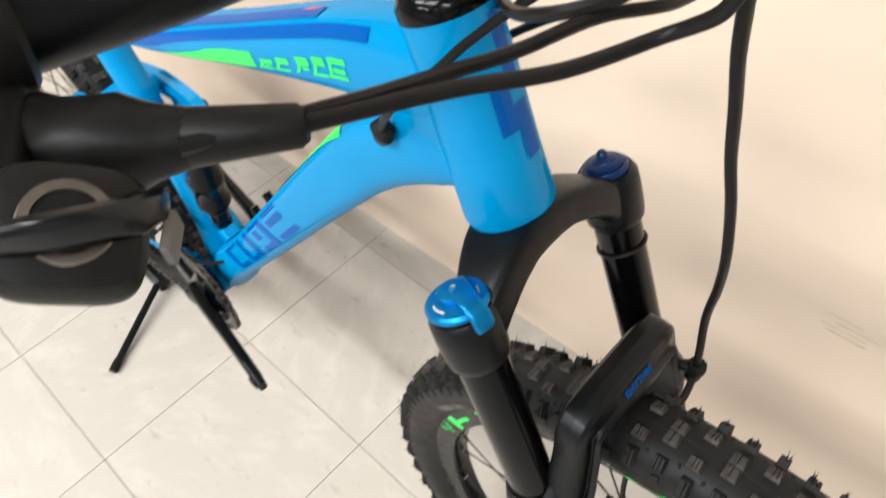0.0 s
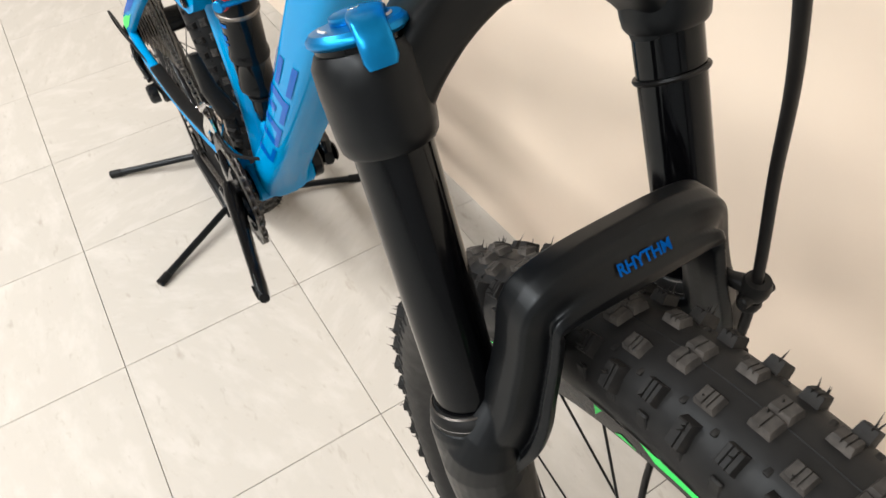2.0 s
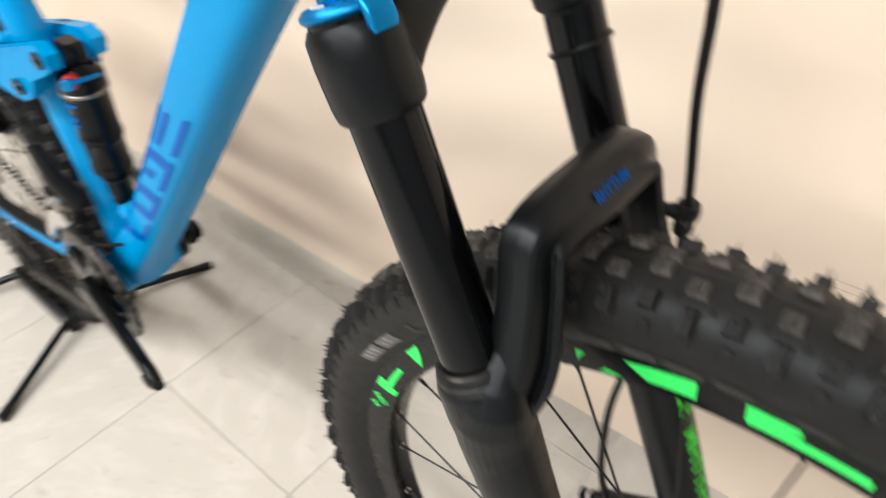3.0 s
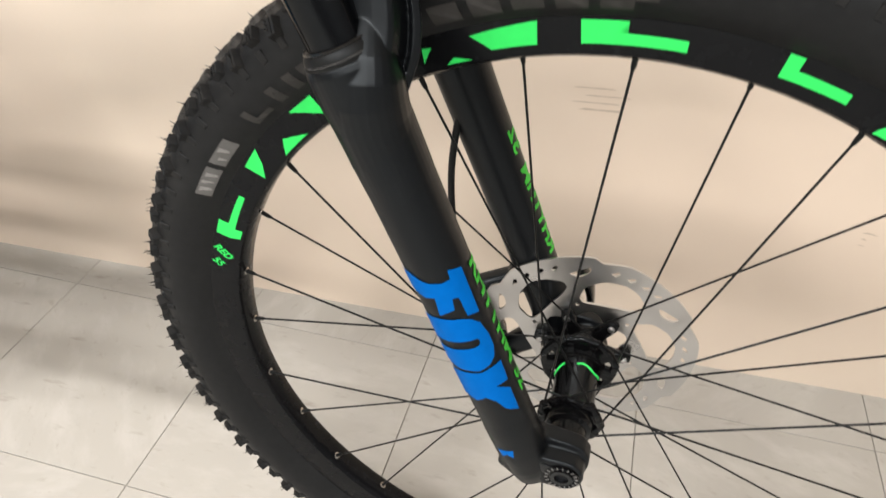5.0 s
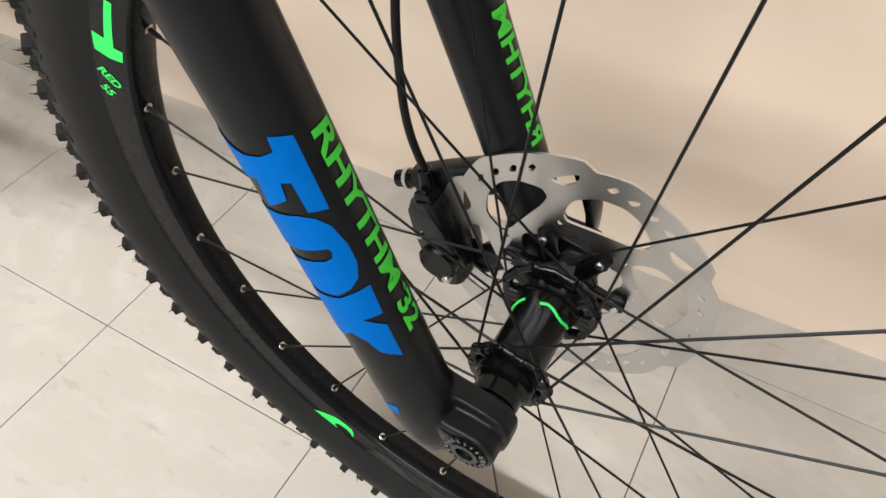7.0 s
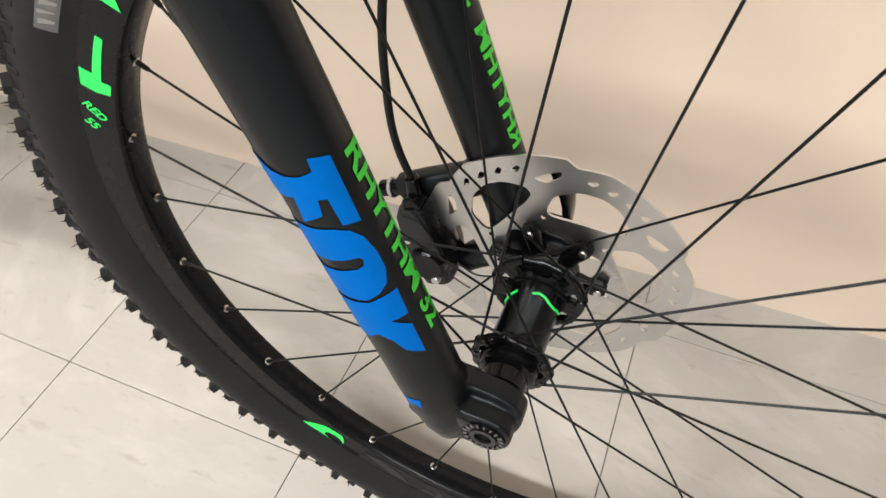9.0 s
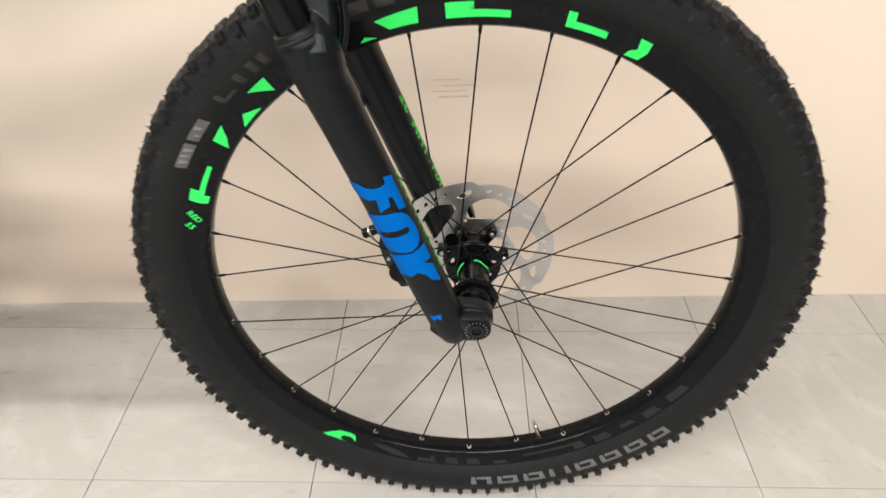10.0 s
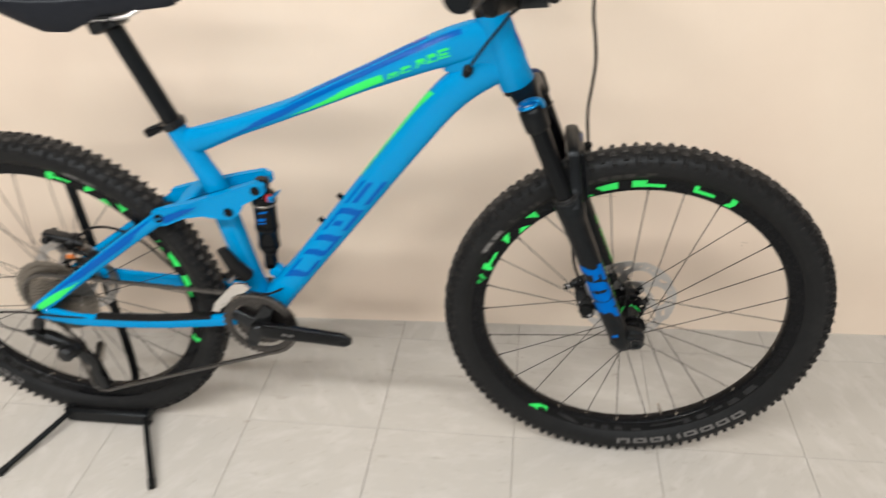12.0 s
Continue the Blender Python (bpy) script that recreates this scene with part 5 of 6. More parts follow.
bar = Build().tube(bend([mir(p, -1) for p in reversed(BARP[1:])] + BARP, 6), 0.0145, 20)
bar_ob = part("handlebar", bar, MATT, bike, "matt black riser handlebar")
for s in (-1, 1):
    a, c = mir(BARP[4], s).lerp(mir(BARP[3], s), 0.30), mir(BARP[5], s)
    d = (c - a).normalized()
    g = Build()
    g.tube([a, a + d * 0.002, a + d * 0.012, a + d * 0.0125] + [a + d * (0.014 + k * 0.0095) for k in range(13)], [0.0165, 0.0175, 0.0175, 0.0160] + [0.0162 + 0.0008 * (k % 2) for k in range(13)], 20)
    part("grip", g, PLASTIC, bike, "black rubber grip")
    # brake lever and shifter inboard of the grip
    m = mir(BARP[3], s).lerp(mir(BARP[4], s), 0.22)
    inn = (mir(BARP[3], s) - mir(BARP[4], s)).normalized()
    clamp = Build().rod(m - inn * 0.008, m + inn * 0.008, 0.0185, 24, bevel=0.002)
    body0, tip = V(-0.214, s * 0.190, 0.980), V(-0.171, s * 0.143, 0.981)
    ax0 = (tip - body0).normalized()
    clamp.loft(bend([body0 + V(-0.030, s * 0.062, 0.004), body0 + V(-0.022, s * 0.034, 0.000), body0 + V(-0.004, s * 0.004, 0), body0 + ax0 * 0.012, body0.lerp(tip, 0.58)], 4), [(0.009, 0.010)] + [(0.0125, 0.0140, 2.8)] * 9 + [(0.0110, 0.0125, 2.8)] * 4 + [(0.0095, 0.0100), (0.0080, 0.0085), (0.0070, 0.0070)], V(0, 0, 1), 20)
    lever = part("brake_lever", clamp, PLASTIC, bike, "black hydraulic brake lever")
    part("hose_boot", Build().tube([body0.lerp(tip, 0.50), body0.lerp(tip, 0.54), body0.lerp(tip, 0.97), tip], [0.0070, 0.0077, 0.0057, 0.0043], 18), PLASTIC, lever)
    part("clamp_seam", Build().turn([(0.0074, 0), (0.0079, 0.0008), (0.0074, 0.0016)], body0.lerp(tip, 0.50), ax0, 20), GLOSS, lever)
    bl = Build().loft(bend([body0 + V(0.020, s * 0.022, 0.006), body0 + V(0.046, s * 0.060, 0.020), body0 + V(0.036, s * 0.110, 0.032), body0 + V(0.036, s * 0.150, 0.040)], 5), (0.0045, 0.0075, 3), V(0, 0, 1), 14)
    part("lever_blade", bl, GLOSS, lever, "gloss black lever blade")
    side = V(0.82, 0, 0.57).normalized()
    run = (body0 + V(-0.004, s * 0.004, 0) - (body0 + V(-0.022, s * 0.034, 0))).normalized()
    part("lever_print", Build().box(body0 + V(-0.010, s * 0.016, -0.002) + side * 0.0136, (0.0004, 0.011, 0.0014), (side, run, side.cross(run))), GREY, lever, "grey print")
    sc = V(-0.178, s * 0.202, 0.987)
    sax = V(0.55, -s * 0.10, 0.83).normalized()
    sh = Build().loft([sc + sax * q for q in (-0.010, -0.008, -0.003, 0.002, 0.006, 0.008)], [(0.010, 0.010, 3), (0.0135, 0.0140, 3.6), (0.0150, 0.0156, 4), (0.0150, 0.0158, 4), (0.0135, 0.0142, 3.6), (0.009, 0.009, 3)], V(0.69, -s * 0.72, 0), 32)
    sh.loft([sc + V(-0.008, s * 0.004, 0.0), sc + V(-0.024, s * 0.006, 0.002), m + V(0.004, 0, -0.010)], [(0.009, 0.011, 3), (0.006, 0.008, 3), (0.005, 0.007, 3)], Y, 14)
    shifter = part("shifter", sh, PLASTIC, bike, "black trigger shifter")
    part("cover_ring", Build().turn([(0.0070, 0.0084), (0.0090, 0.0086), (0.0098, 0.0074), (0.0070, 0.0070)], sc, sax, 28, closed=True), DARKSTEEL, shifter, "dull metal ring")
    part("shifter_print", Build().box(sc + V(0.010, -s * 0.016, -0.008), (0.0012, 0.006, 0.003), (V(0.6, -s * 0.7, -0.3).normalized(), V(0.7, s * 0.6, 0).normalized(), V(0, 0, 1)), 0.0004), GREY, shifter, "grey print")
    part("release_paddle", Build().loft(bend([sc + V(-0.002, s * 0.016, 0.009), sc + V(0.008, s * 0.004, 0.010), sc + V(0.010, -s * 0.010, 0.004), sc + V(0.004, -s * 0.020, -0.004)], 4), [(0.0022, 0.0048, 3)] * 10 + [(0.0018, 0.0040, 3)] * 2 + [(0.001, 0.002, 3)], V(0, 0, 1), 12), ALLOY, shifter)
    part("thumb_lever", Build().loft(bend([sc + V(0, 0, -0.012), sc + V(-0.018, -s * 0.004, -0.014), sc + V(-0.034, s * 0.006, -0.012)], 4), (0.0035, 0.0075, 3), V(0, 0, 1), 12), ALLOY, shifter)

# cables between bar and frame
part("shift_cable", Build().tube(bend([gr + V(0.002, -0.001, 0.004), V(-0.273, -0.036, 0.856), V(-0.258, -0.036, 0.876), V(-0.237, -0.032, 0.900), V(-0.221, -0.024, 0.920), V(-0.196, -0.004, 0.944), V(-0.152, 0.045, 0.970), V(-0.150, 0.105, 0.975), V(-0.176, 0.170, 0.975)], 7), 0.0024, 8), CABLE, bike, "black gear cable")
part("shift_cable", Build().tube(bend([V(-0.186, -0.170, 0.984), V(-0.171, -0.130, 0.9795), V(-0.169, -0.095, 0.969), V(-0.162, -0.070, 0.966), V(-0.153, -0.040, 0.966), V(-0.142, -0.008, 0.960), V(-0.152, 0.040, 0.945), V(-0.232, 0.040, 0.890), V(-0.280, 0.032, 0.850), V(-0.300, 0.0240, 0.832)], 7), 0.0024, 8), CABLE, bike, "black gear cable")
part("brake_hose", Build().tube(bend([V(-0.173, 0.145, 0.981), V(-0.150, 0.070, 0.976), V(-0.140, 0.018, 0.975), V(-0.150, -0.036, 0.972), V(-0.182, -0.042, 0.956), V(-0.226, 0.000, 0.925), V(-0.252, 0.032, 0.888), V(-0.285, 0.031, 0.853), V(-0.305, 0.0240, 0.834)], 7), 0.0026, 8), CABLE, bike, "black brake hose")

# seat post, clamp and saddle
SP0, SP1 = V(-0.788, 0, 0.700), V(-0.855, 0, 0.893)
part("seat_post", Build().rod(SP0, SP1, 0.0154, 28), MATT, bike, "matt black seat post")
cl_d = (SP1 - SP0).normalized()
c0 = V(-0.7935, 0, 0.7175)
sc = Build().turn([(0.0175, 0), (0.0210, 0.001), (0.0212, 0.013), (0.0175, 0.015)], c0, cl_d, 30)
sc.box(c0 + V(-0.024, 0, 0.002), (0.007, 0.010, 0.006), bevel=0.002)
clamp_ob = part("seat_clamp", sc, ALLOY, bike, "black seat clamp with a quick-release lever")
part("lever", Build().loft(bend([c0 + V(-0.020, -0.018, 0.006), c0 + V(-0.032, -0.024, 0.003), c0 + V(-0.042, -0.022, -0.003)], 4), (0.005, 0.008, 3), V(0, 0, 1), 12), GLOSS, clamp_ob)
head = Build().box(SP1 + V(-0.004, 0, 0.002), (0.026, 0.022, 0.011), (V(0.96, 0, 0.28), Y, V(-0.28, 0, 0.96)), 0.004)
head.box(SP1 + V(-0.010, 0, 0.014), (0.030, 0.026, 0.005), bevel=0.002)
head.rod(SP1 + V(-0.004, -0.028, 0.004), SP1 + V(-0.004, 0.028, 0.004), 0.008, 14)
part("saddle_clamp", head, ALLOY, bike)
sad = Build()
rows = []
for x, w, zt, th, drop in ((0.150, 0.012, 0.0, 0.010, 0.006), (0.142, 0.019, 0.004, 0.016, 0.010), (0.09, 0.022, 0.004, 0.020, 0.014), (0.03, 0.028, 0.003, 0.022, 0.020), (-0.02, 0.046, 0.004, 0.024, 0.040), (-0.05, 0.060, 0.008, 0.024, 0.040), (-0.08, 0.068, 0.012, 0.022, 0.028), (-0.115, 0.070, 0.016, 0.018, 0.014), (-0.130, 0.062, 0.018, 0.010, 0.006)):
    ring = []
    for k in range(36):
        q = 2 * math.pi * k / 36
        cy, sz = math.cos(q), math.sin(q)
        ring.append(V(-0.885 + x, w * math.copysign(abs(cy) ** 0.7, cy), 0.932 + zt + (th * 0.5 * sz if sz > 0 else sz * (th * 0.4 + 2 * drop * abs(cy)))))
    rows.append(ring)
sad.rings(rows)
saddle_ob = part("saddle", sad, SADDLE, bike, "black padded saddle")
for s in (-1, 1):
    part("saddle_rail", Build().tube(bend([V(-0.770, s * 0.008, 0.930), V(-0.797, s * 0.016, 0.916), V(-0.822, s * 0.022, 0.908), V(-0.890, s * 0.024, 0.906), V(-0.955, s * 0.034, 0.932)], 5), 0.0036, 8), STEEL, saddle_ob)

# rear suspension
PIV, LINK_F, SS_T, DROP = V(-0.717, 0, 0.574), V(-0.664, 0, 0.613), V(-0.847, 0, 0.562), V(-1.140, 0, 0.352)
for s in (-1, 1):
    y0 = s * 0.038
    outline = [(-0.862, 0.556), (-0.858, 0.574), (-0.832, 0.582), (-0.775, 0.597), (-0.700, 0.618), (-0.664, 0.628), (-0.650, 0.620), (-0.650, 0.606), (-0.664, 0.598), (-0.690, 0.586), (-0.702, 0.566), (-0.716, 0.558), (-0.735, 0.560), (-0.765, 0.568), (-0.80, 0.562), (-0.838, 0.546), (-0.855, 0.546)]
    def inward(u, v, h, s=s):
        t = min(1.0, max(0.0, (u + 0.76) / 0.10))
        return V(u, s * (0.040 - 0.018 * t) + h, v)
    rk = Build().plate(outline, 0.0065, inward)
    link = part("rocker_link", rk, BLUE, frame_ob)
    decal("frame_print", [[(-0.855, 0.556), (-0.848, 0.562), (-0.800, 0.580), (-0.770, 0.588), (-0.785, 0.578), (-0.835, 0.552)]], lambda u, v, s=s: V(u, s * 0.0474, v), (1, 1), NAVY, frame_ob, "royal blue print")
    for p in (PIV, SS_T, LINK_F):
        t = min(1.0, max(0.0, (p.x + 0.76) / 0.10))
        w = 0.047 - 0.018 * t
        part("pivot_bolt", Build().turn([(0.0030, 0.0015), (0.0035, 0.0030), (0.0075, 0.0030), (0.0088, 0.0)], p + V(0, s * w, 0), V(0, s, 0), 20), GLOSS, frame_ob)
    # seat stay
    ss = [(SS_T + V(0.004, s * 0.040, 0.002), (0.0125, 0.0085, 3)), (SS_T + V(-0.05, s * 0.044, -0.034), (0.0125, 0.0085, 3)), (V(-1.00, s * 0.056, 0.458), (0.0125, 0.0080, 3)), (V(-1.100, s * 0.066, 0.388), (0.0135, 0.0075, 3)), (V(-1.150, s * 0.068, 0.352), (0.0120, 0.0070, 3))]
    curve_loft("seat_stay", ss, BLUE, frame_ob, n=5, seg=20)
    if s < 0:
        sput = tube_put(ss)
        decal("frame_print", [[(0.02, 0.34), (0.30, 0.48), (0.72, 0.50), (0.86, 0.34), (0.60, -0.05), (0.25, -0.12)]], sput, (0.02, 0.12), NAVY, frame_ob, "royal blue print")
        decal("frame_print", [[(0.62, -0.16), (0.80, 0.16), (0.93, 0.34), (0.95, -0.05), (0.80, -0.30)]], sput, (0.02, 0.12), GREEN, frame_ob, "neon green print")
    # chain stay
    cs = [(V(-0.735, s * 0.036, 0.334), (0.014, 0.010, 3)), (V(-0.785, s * 0.044, 0.329), (0.0125, 0.0085, 3)), (V(-0.92, s * 0.058, 0.3265), (0.0125, 0.0080, 3)), (V(-1.055, s * 0.066, 0.331), (0.0130, 0.0075, 3)), (V(-1.110, s * 0.068, 0.341), (0.0150, 0.0070, 3)), (V(-1.148, s * 0.068, 0.350), (0.0160, 0.0070, 3))]
    if s > 0:
        cs = [(p + V(0, 0, 0.013 * (p.x < -0.76)), (h[0] * 1.25, h[1], h[2])) for p, h in cs[:-1]] + cs[-1:]
    curve_loft("chain_stay", cs, BLUE, frame_ob, n=5, seg=20)
    if s < 0:
        gd = [(V(-0.80, s * 0.046, 0.3405), (0.0042, 0.0094, 3)), (V(-0.92, s * 0.0585, 0.3385), (0.0042, 0.0094, 3)), (V(-1.03, s * 0.0645, 0.3405), (0.0036, 0.0092, 3))]
        curve_loft("chain_stay_guard", gd, PLASTIC, frame_ob, "black chain stay guard", n=4, seg=14)
    part("dropout_bolt", Build().turn([(0.004, 0.002), (0.007, 0.003), (0.010, 0.0)], DROP + V(-0.004, s * 0.0755, 0.0), V(0, s, 0), 18), GLOSS, frame_ob)
part("link_bridge", Build().loft([V(-0.80, -0.036, 0.582), V(-0.795, 0, 0.590), V(-0.80, 0.036, 0.582)], (0.008, 0.016, 3), V(1, 0, 0.2).normalized(), 18), BLUE, frame_ob)
part("pivot_axle", Build().rod(PIV + V(0, -0.036, 0), PIV + V(0, 0.036, 0), 0.0115, 20), BLUE, frame_ob)
part("stay_bridge", Build().rod(V(-0.895, -0.044, 0.530), V(-0.895, 0.044, 0.530), 0.008, 14), BLUE, frame_ob)
# shock
S_T, S_B = LINK_F + V(0.002, 0, -0.002), V(-0.676, 0, 0.436)
sd = (S_B - S_T).normalized()
shk = Build().turn([(0.006, 0.002), (0.0135, 0.012), (0.0205, 0.018), (0.0222, 0.022), (0.0222, 0.034), (0.0208, 0.036), (0.0200, 0.084), (0.0214, 0.086), (0.0214, 0.092), (0.0198, 0.094), (0.0190, 0.122), (0.0204, 0.124), (0.0204, 0.132), (0.0165, 0.136)], S_T, sd, 36)
shk.box(S_T, (0.012, 0.010, 0.012), (sd, Y, sd.cross(Y)), 0.003)
shock = part("rear_shock", shk, GLOSS, bike, "gloss black rear shock with blue print")
part("shaft", Build().rod(S_T + sd * 0.100, S_B - sd * 0.012, 0.0125, 24).box(S_B - sd * 0.006, (0.012, 0.010, 0.011), (sd, Y, sd.cross(Y)), 0.003), STANCHION, shock)
part("travel_ring", Build().turn([(0.0125, 0), (0.0145, 0.0), (0.0145, 0.003), (0.0125, 0.003)], S_T + sd * 0.142, sd, 24, closed=True), CABLE, shock)
part("collar", Build().turn([(0.0218, 0.0), (0.0228, 0.001), (0.0228, 0.004), (0.0218, 0.005)], S_T + sd * 0.034, sd, 28, closed=True), DARKSTEEL, shock)
for a0, z0, z1 in ((-0.2, 0.046, 0.050), (-0.4, 0.060, 0.066), (-0.4, 0.069, 0.072)):
    decal("shock_print", [[(z0, a0), (z0, a0 + 0.7), (z1, a0 + 0.7), (z1, a0)]], lambda u, v: S_T + sd * u + (-Y * math.cos(v) + V(1, 0, 0.05) * math.sin(v)) * 0.0211, (0.1, 0.2), FORK_BLUE, shock, "blue print")
pl = S_T + sd * 0.020 + V(0.012, -0.012, 0)
part("shock_dial", Build().rod(pl, pl + V(0.007, -0.007, 0.001), 0.0070, 18, bevel=0.001), RED, shock, "red dial")
part("shock_lever", Build().rod(pl + V(0.006, -0.006, 0.001), pl + V(0.012, -0.012, 0.002), 0.0058, 16, bevel=0.001).loft([pl + V(0.010, -0.008, 0.002), pl + V(0.014, 0.006, 0.003), pl + V(0.016, 0.020, 0.003)], [(0.003, 0.005), (0.0025, 0.004), (0.0015, 0.002)], Y, 10), ANODISED, shock, "blue anodised lever")

# ---- drivetrain ----
RING_Y = -0.053


def toothed(r, teeth, y, centre, inner, thick, depth=0.0035):
    """A chain wheel: a toothed ring."""
    b2 = Build()
    n = teeth * 4
    rings = []
    for k in range(n):
        a = 2 * math.pi * k / n
        ro = r + (depth if k % 4 in (1, 2) else 0.0) - depth
        d = V(math.sin(a), 0, math.cos(a))
        rings.append([centre + d * inner + Y * (y - thick), centre + d * ro + Y * (y - thick), centre + d * ro + Y * (y + thick), centre + d * inner + Y * (y + thick)])
    return b2.rings(rings, True)


crank_c = BB.copy()
ring_ob = part("chainring", toothed(0.0735, 36, RING_Y - 0.002, crank_c, 0.0560, 0.0016), RINGSTEEL, bike, "dark steel chainring")
part("inner_chainring", toothed(0.0540, 26, RING_Y + 0.006, crank_c, 0.0225, 0.0012), RINGSTEEL, ring_ob)
sp = Build()
for k in range(4):
    a = k * math.pi / 2 + 0.5
    d = V(math.sin(a), 0, math.cos(a))
    sp.loft([crank_c + d * 0.014 + Y * (RING_Y - 0.006), crank_c + d * 0.036 + Y * (RING_Y - 0.005), crank_c + d * 0.055 + Y * (RING_Y - 0.003)], [(0.017, 0.005, 4), (0.0135, 0.005, 4), (0.0115, 0.0040, 4)], Y, 14)
    sp.rod(crank_c + d * 0.051 + Y * (RING_Y - 0.0095), crank_c + d * 0.051 + Y * (RING_Y + 0.004), 0.0058, 12)
sp.turn([(0.013, -0.012), (0.020, -0.010), (0.022, 0.0), (0.019, 0.004)], crank_c + Y * RING_Y, Y, 30)
part("spider", sp, ALLOY, ring_ob, "black chainring spider")
for s, tip in ((-1, V(-0.524, -0.094, 0.338)), (1, V(-0.876, 0.094, 0.326))):
    base = crank_c + V(0, s * 0.066, 0)
    cr = Build().loft([base + (base - tip) * 0.07, base, base.lerp(tip, 0.15), base.lerp(tip, 0.5), base.lerp(tip, 0.85), tip, tip + (tip - base) * 0.075], [(0.010, 0.006, 3), (0.0195, 0.0105, 3), (0.0180, 0.0100, 3.6), (0.0158, 0.0080, 3.6), (0.0148, 0.0072, 3.6), (0.0152, 0.0070, 3), (0.007, 0.0055, 2.4)], Y, 24)
    arm = part("crank_arm", cr, GLOSS, bike, "gloss black crank arm")
    part("pedal_thread", Build().turn([(0.0055, 0.0005), (0.0088, 0.0005), (0.0088, -0.0015), (0.0055, -0.0015)], tip + V(0, s * 0.0070, 0), Y, 22, closed=True), ALLOY, arm)
    part("crank_bolt", Build().turn([(0.006, -0.001), (0.0115, -0.0015), (0.0135, 0.001)], base + V(0, s * 0.0105, 0), V(0, -s, 0), 24), ALLOY, arm)
    if s < 0:
        decal("crank_print", [[(0.30, -0.1), (0.36, -0.1), (0.36, 0.25), (0.30, 0.25)], [(0.375, -0.1), (0.43, -0.1), (0.43, 0.25), (0.375, 0.25)]], lambda u, v, base=base, tip=tip: base.lerp(tip, u) + V(0, -0.0097, v * 0.015), (1, 1), GREY, arm, "grey print")
part("ring_bash_plate", Build().turn([(0.056, -0.0045), (0.0625, -0.0052), (0.0645, -0.0040), (0.0600, -0.0032)], crank_c + Y * RING_Y, Y, 60, closed=True), RINGSTEEL, ring_ob)
part("bottom_bracket_cup", Build().rod(crank_c + V(0, 0.038, 0), crank_c + V(0, 0.052, 0), 0.0225, 24, bevel=0.002), GLOSS, bike)
part("bottom_bracket_cup", Build().rod(crank_c + V(0, -0.050, 0), crank_c + V(0, -0.038, 0), 0.0225, 24, bevel=0.002), GLOSS, bike)
# cassette
for k, (r, teeth) in enumerate(((0.0870, 42), (0.0765, 37), (0.0665, 32), (0.055, 27), (0.049, 24), (0.043, 21), (0.038, 19), (0.034, 17), (0.030, 15), (0.026, 13), (0.023, 11))):
    part("sprocket", toothed(r, teeth, -0.0215 - k * 0.0037, REAR, max(0.017, r * 0.80 if k < 7 else 0.017), 0.0009, 0.0032), CASSETTE, rear_wheel)
car = Build()
for k in range(6):
    a = k * math.pi / 3
    d = V(math.sin(a), 0, math.cos(a))
    car.loft([REAR + d * 0.017 + Y * -0.026, REAR + V(math.sin(a + 0.5), 0, math.cos(a + 0.5)) * 0.070 + Y * -0.023], [(0.005, 0.005), (0.004, 0.003)], Y, 8)
part("cassette_spider", car, ALLOY, rear_wheel)


# chain: links over the wheels
def chain_line():
    rr, rf = 0.0620, 0.0720
    ya, yb = -0.033, RING_Y - 0.002
    jock1, jock2 = V(-1.126, -0.042, 0.236), V(-1.100, -0.044, 0.134)
    pts = []
    for k in range(0, 13):
        a = radians(180 + 14 + k * 13.5)
        pts.append(REAR + V(rr * math.sin(a), ya, rr * math.cos(a)))
    for k in range(0, 15):
        a = radians(-6 + k * 12.6)
        pts.append(BB + V(rf * math.sin(a), yb, rf * math.cos(a)))
    pts += [jock2 + V(0.010, 0, -0.022), jock2 + V(-0.006, 0, -0.023), jock2 + V(-0.021, 0, -0.008), jock1 + V(-0.002, 0, -0.024), jock1 + V(0.020, 0, -0.008), jock1 + V(0.020, 0, 0.010), jock1 + V(0.006, 0, 0.024)]
    return pts, jock1, jock2


path, J1, J2 = chain_line()
path = path + [path[0]]
chain = Build()
carry = 0.0
n_link = 0
for a, c in zip(path, path[1:]):
    d = (c - a)
    L = d.length
    d = d / L
    up = d.cross(Y).normalized()
    at = carry
    while at < L:
        p = a + d * at
        w = 0.0032 if n_link % 2 else 0.0022
        for sy in (-1, 1):
            chain.box(p + Y * (sy * w), (0.0072, 0.0005, 0.0029), (d, Y, up), 0.0004)
        chain.rod(p - d * 0.00635 - Y * 0.0036, p - d * 0.00635 + Y * 0.0036, 0.0024, 6)
        n_link += 1
        at += 0.0127
    carry = at - L
part("chain", chain, CHAIN, bike, "oiled steel chain", "stuff")
# rear derailleur
rd = Build()
rd.loft(bend([V(-1.150, -0.066, 0.336), V(-1.166, -0.066, 0.312), V(-1.172, -0.064, 0.288), V(-1.160, -0.062, 0.268)], 4), [(0.0085, 0.006, 3)] * 3 + [(0.0115, 0.0085, 3.4)] * 8 + [(0.012, 0.010, 3)] * 2, Y, 18)
rd.loft([V(-1.182, -0.060, 0.282), V(-1.156, -0.061, 0.272), V(-1.128, -0.058, 0.252), V(-1.112, -0.054, 0.238)], [(0.012, 0.011, 3), (0.0155, 0.0125, 3.6), (0.0150, 0.0120, 3.6), (0.012, 0.010, 3)], Y, 18)
rd.rod(J1 + V(0, -0.024, 0), J1 + V(0, 0.006, 0), 0.015, 20, bevel=0.003)
rd.rod(V(-1.176, -0.078, 0.286), V(-1.176, -0.052, 0.286), 0.0075, 14, bevel=0.001)
derailleur = part("rear_derailleur", rd, ALLOY, bike, "black long-cage rear derailleur")
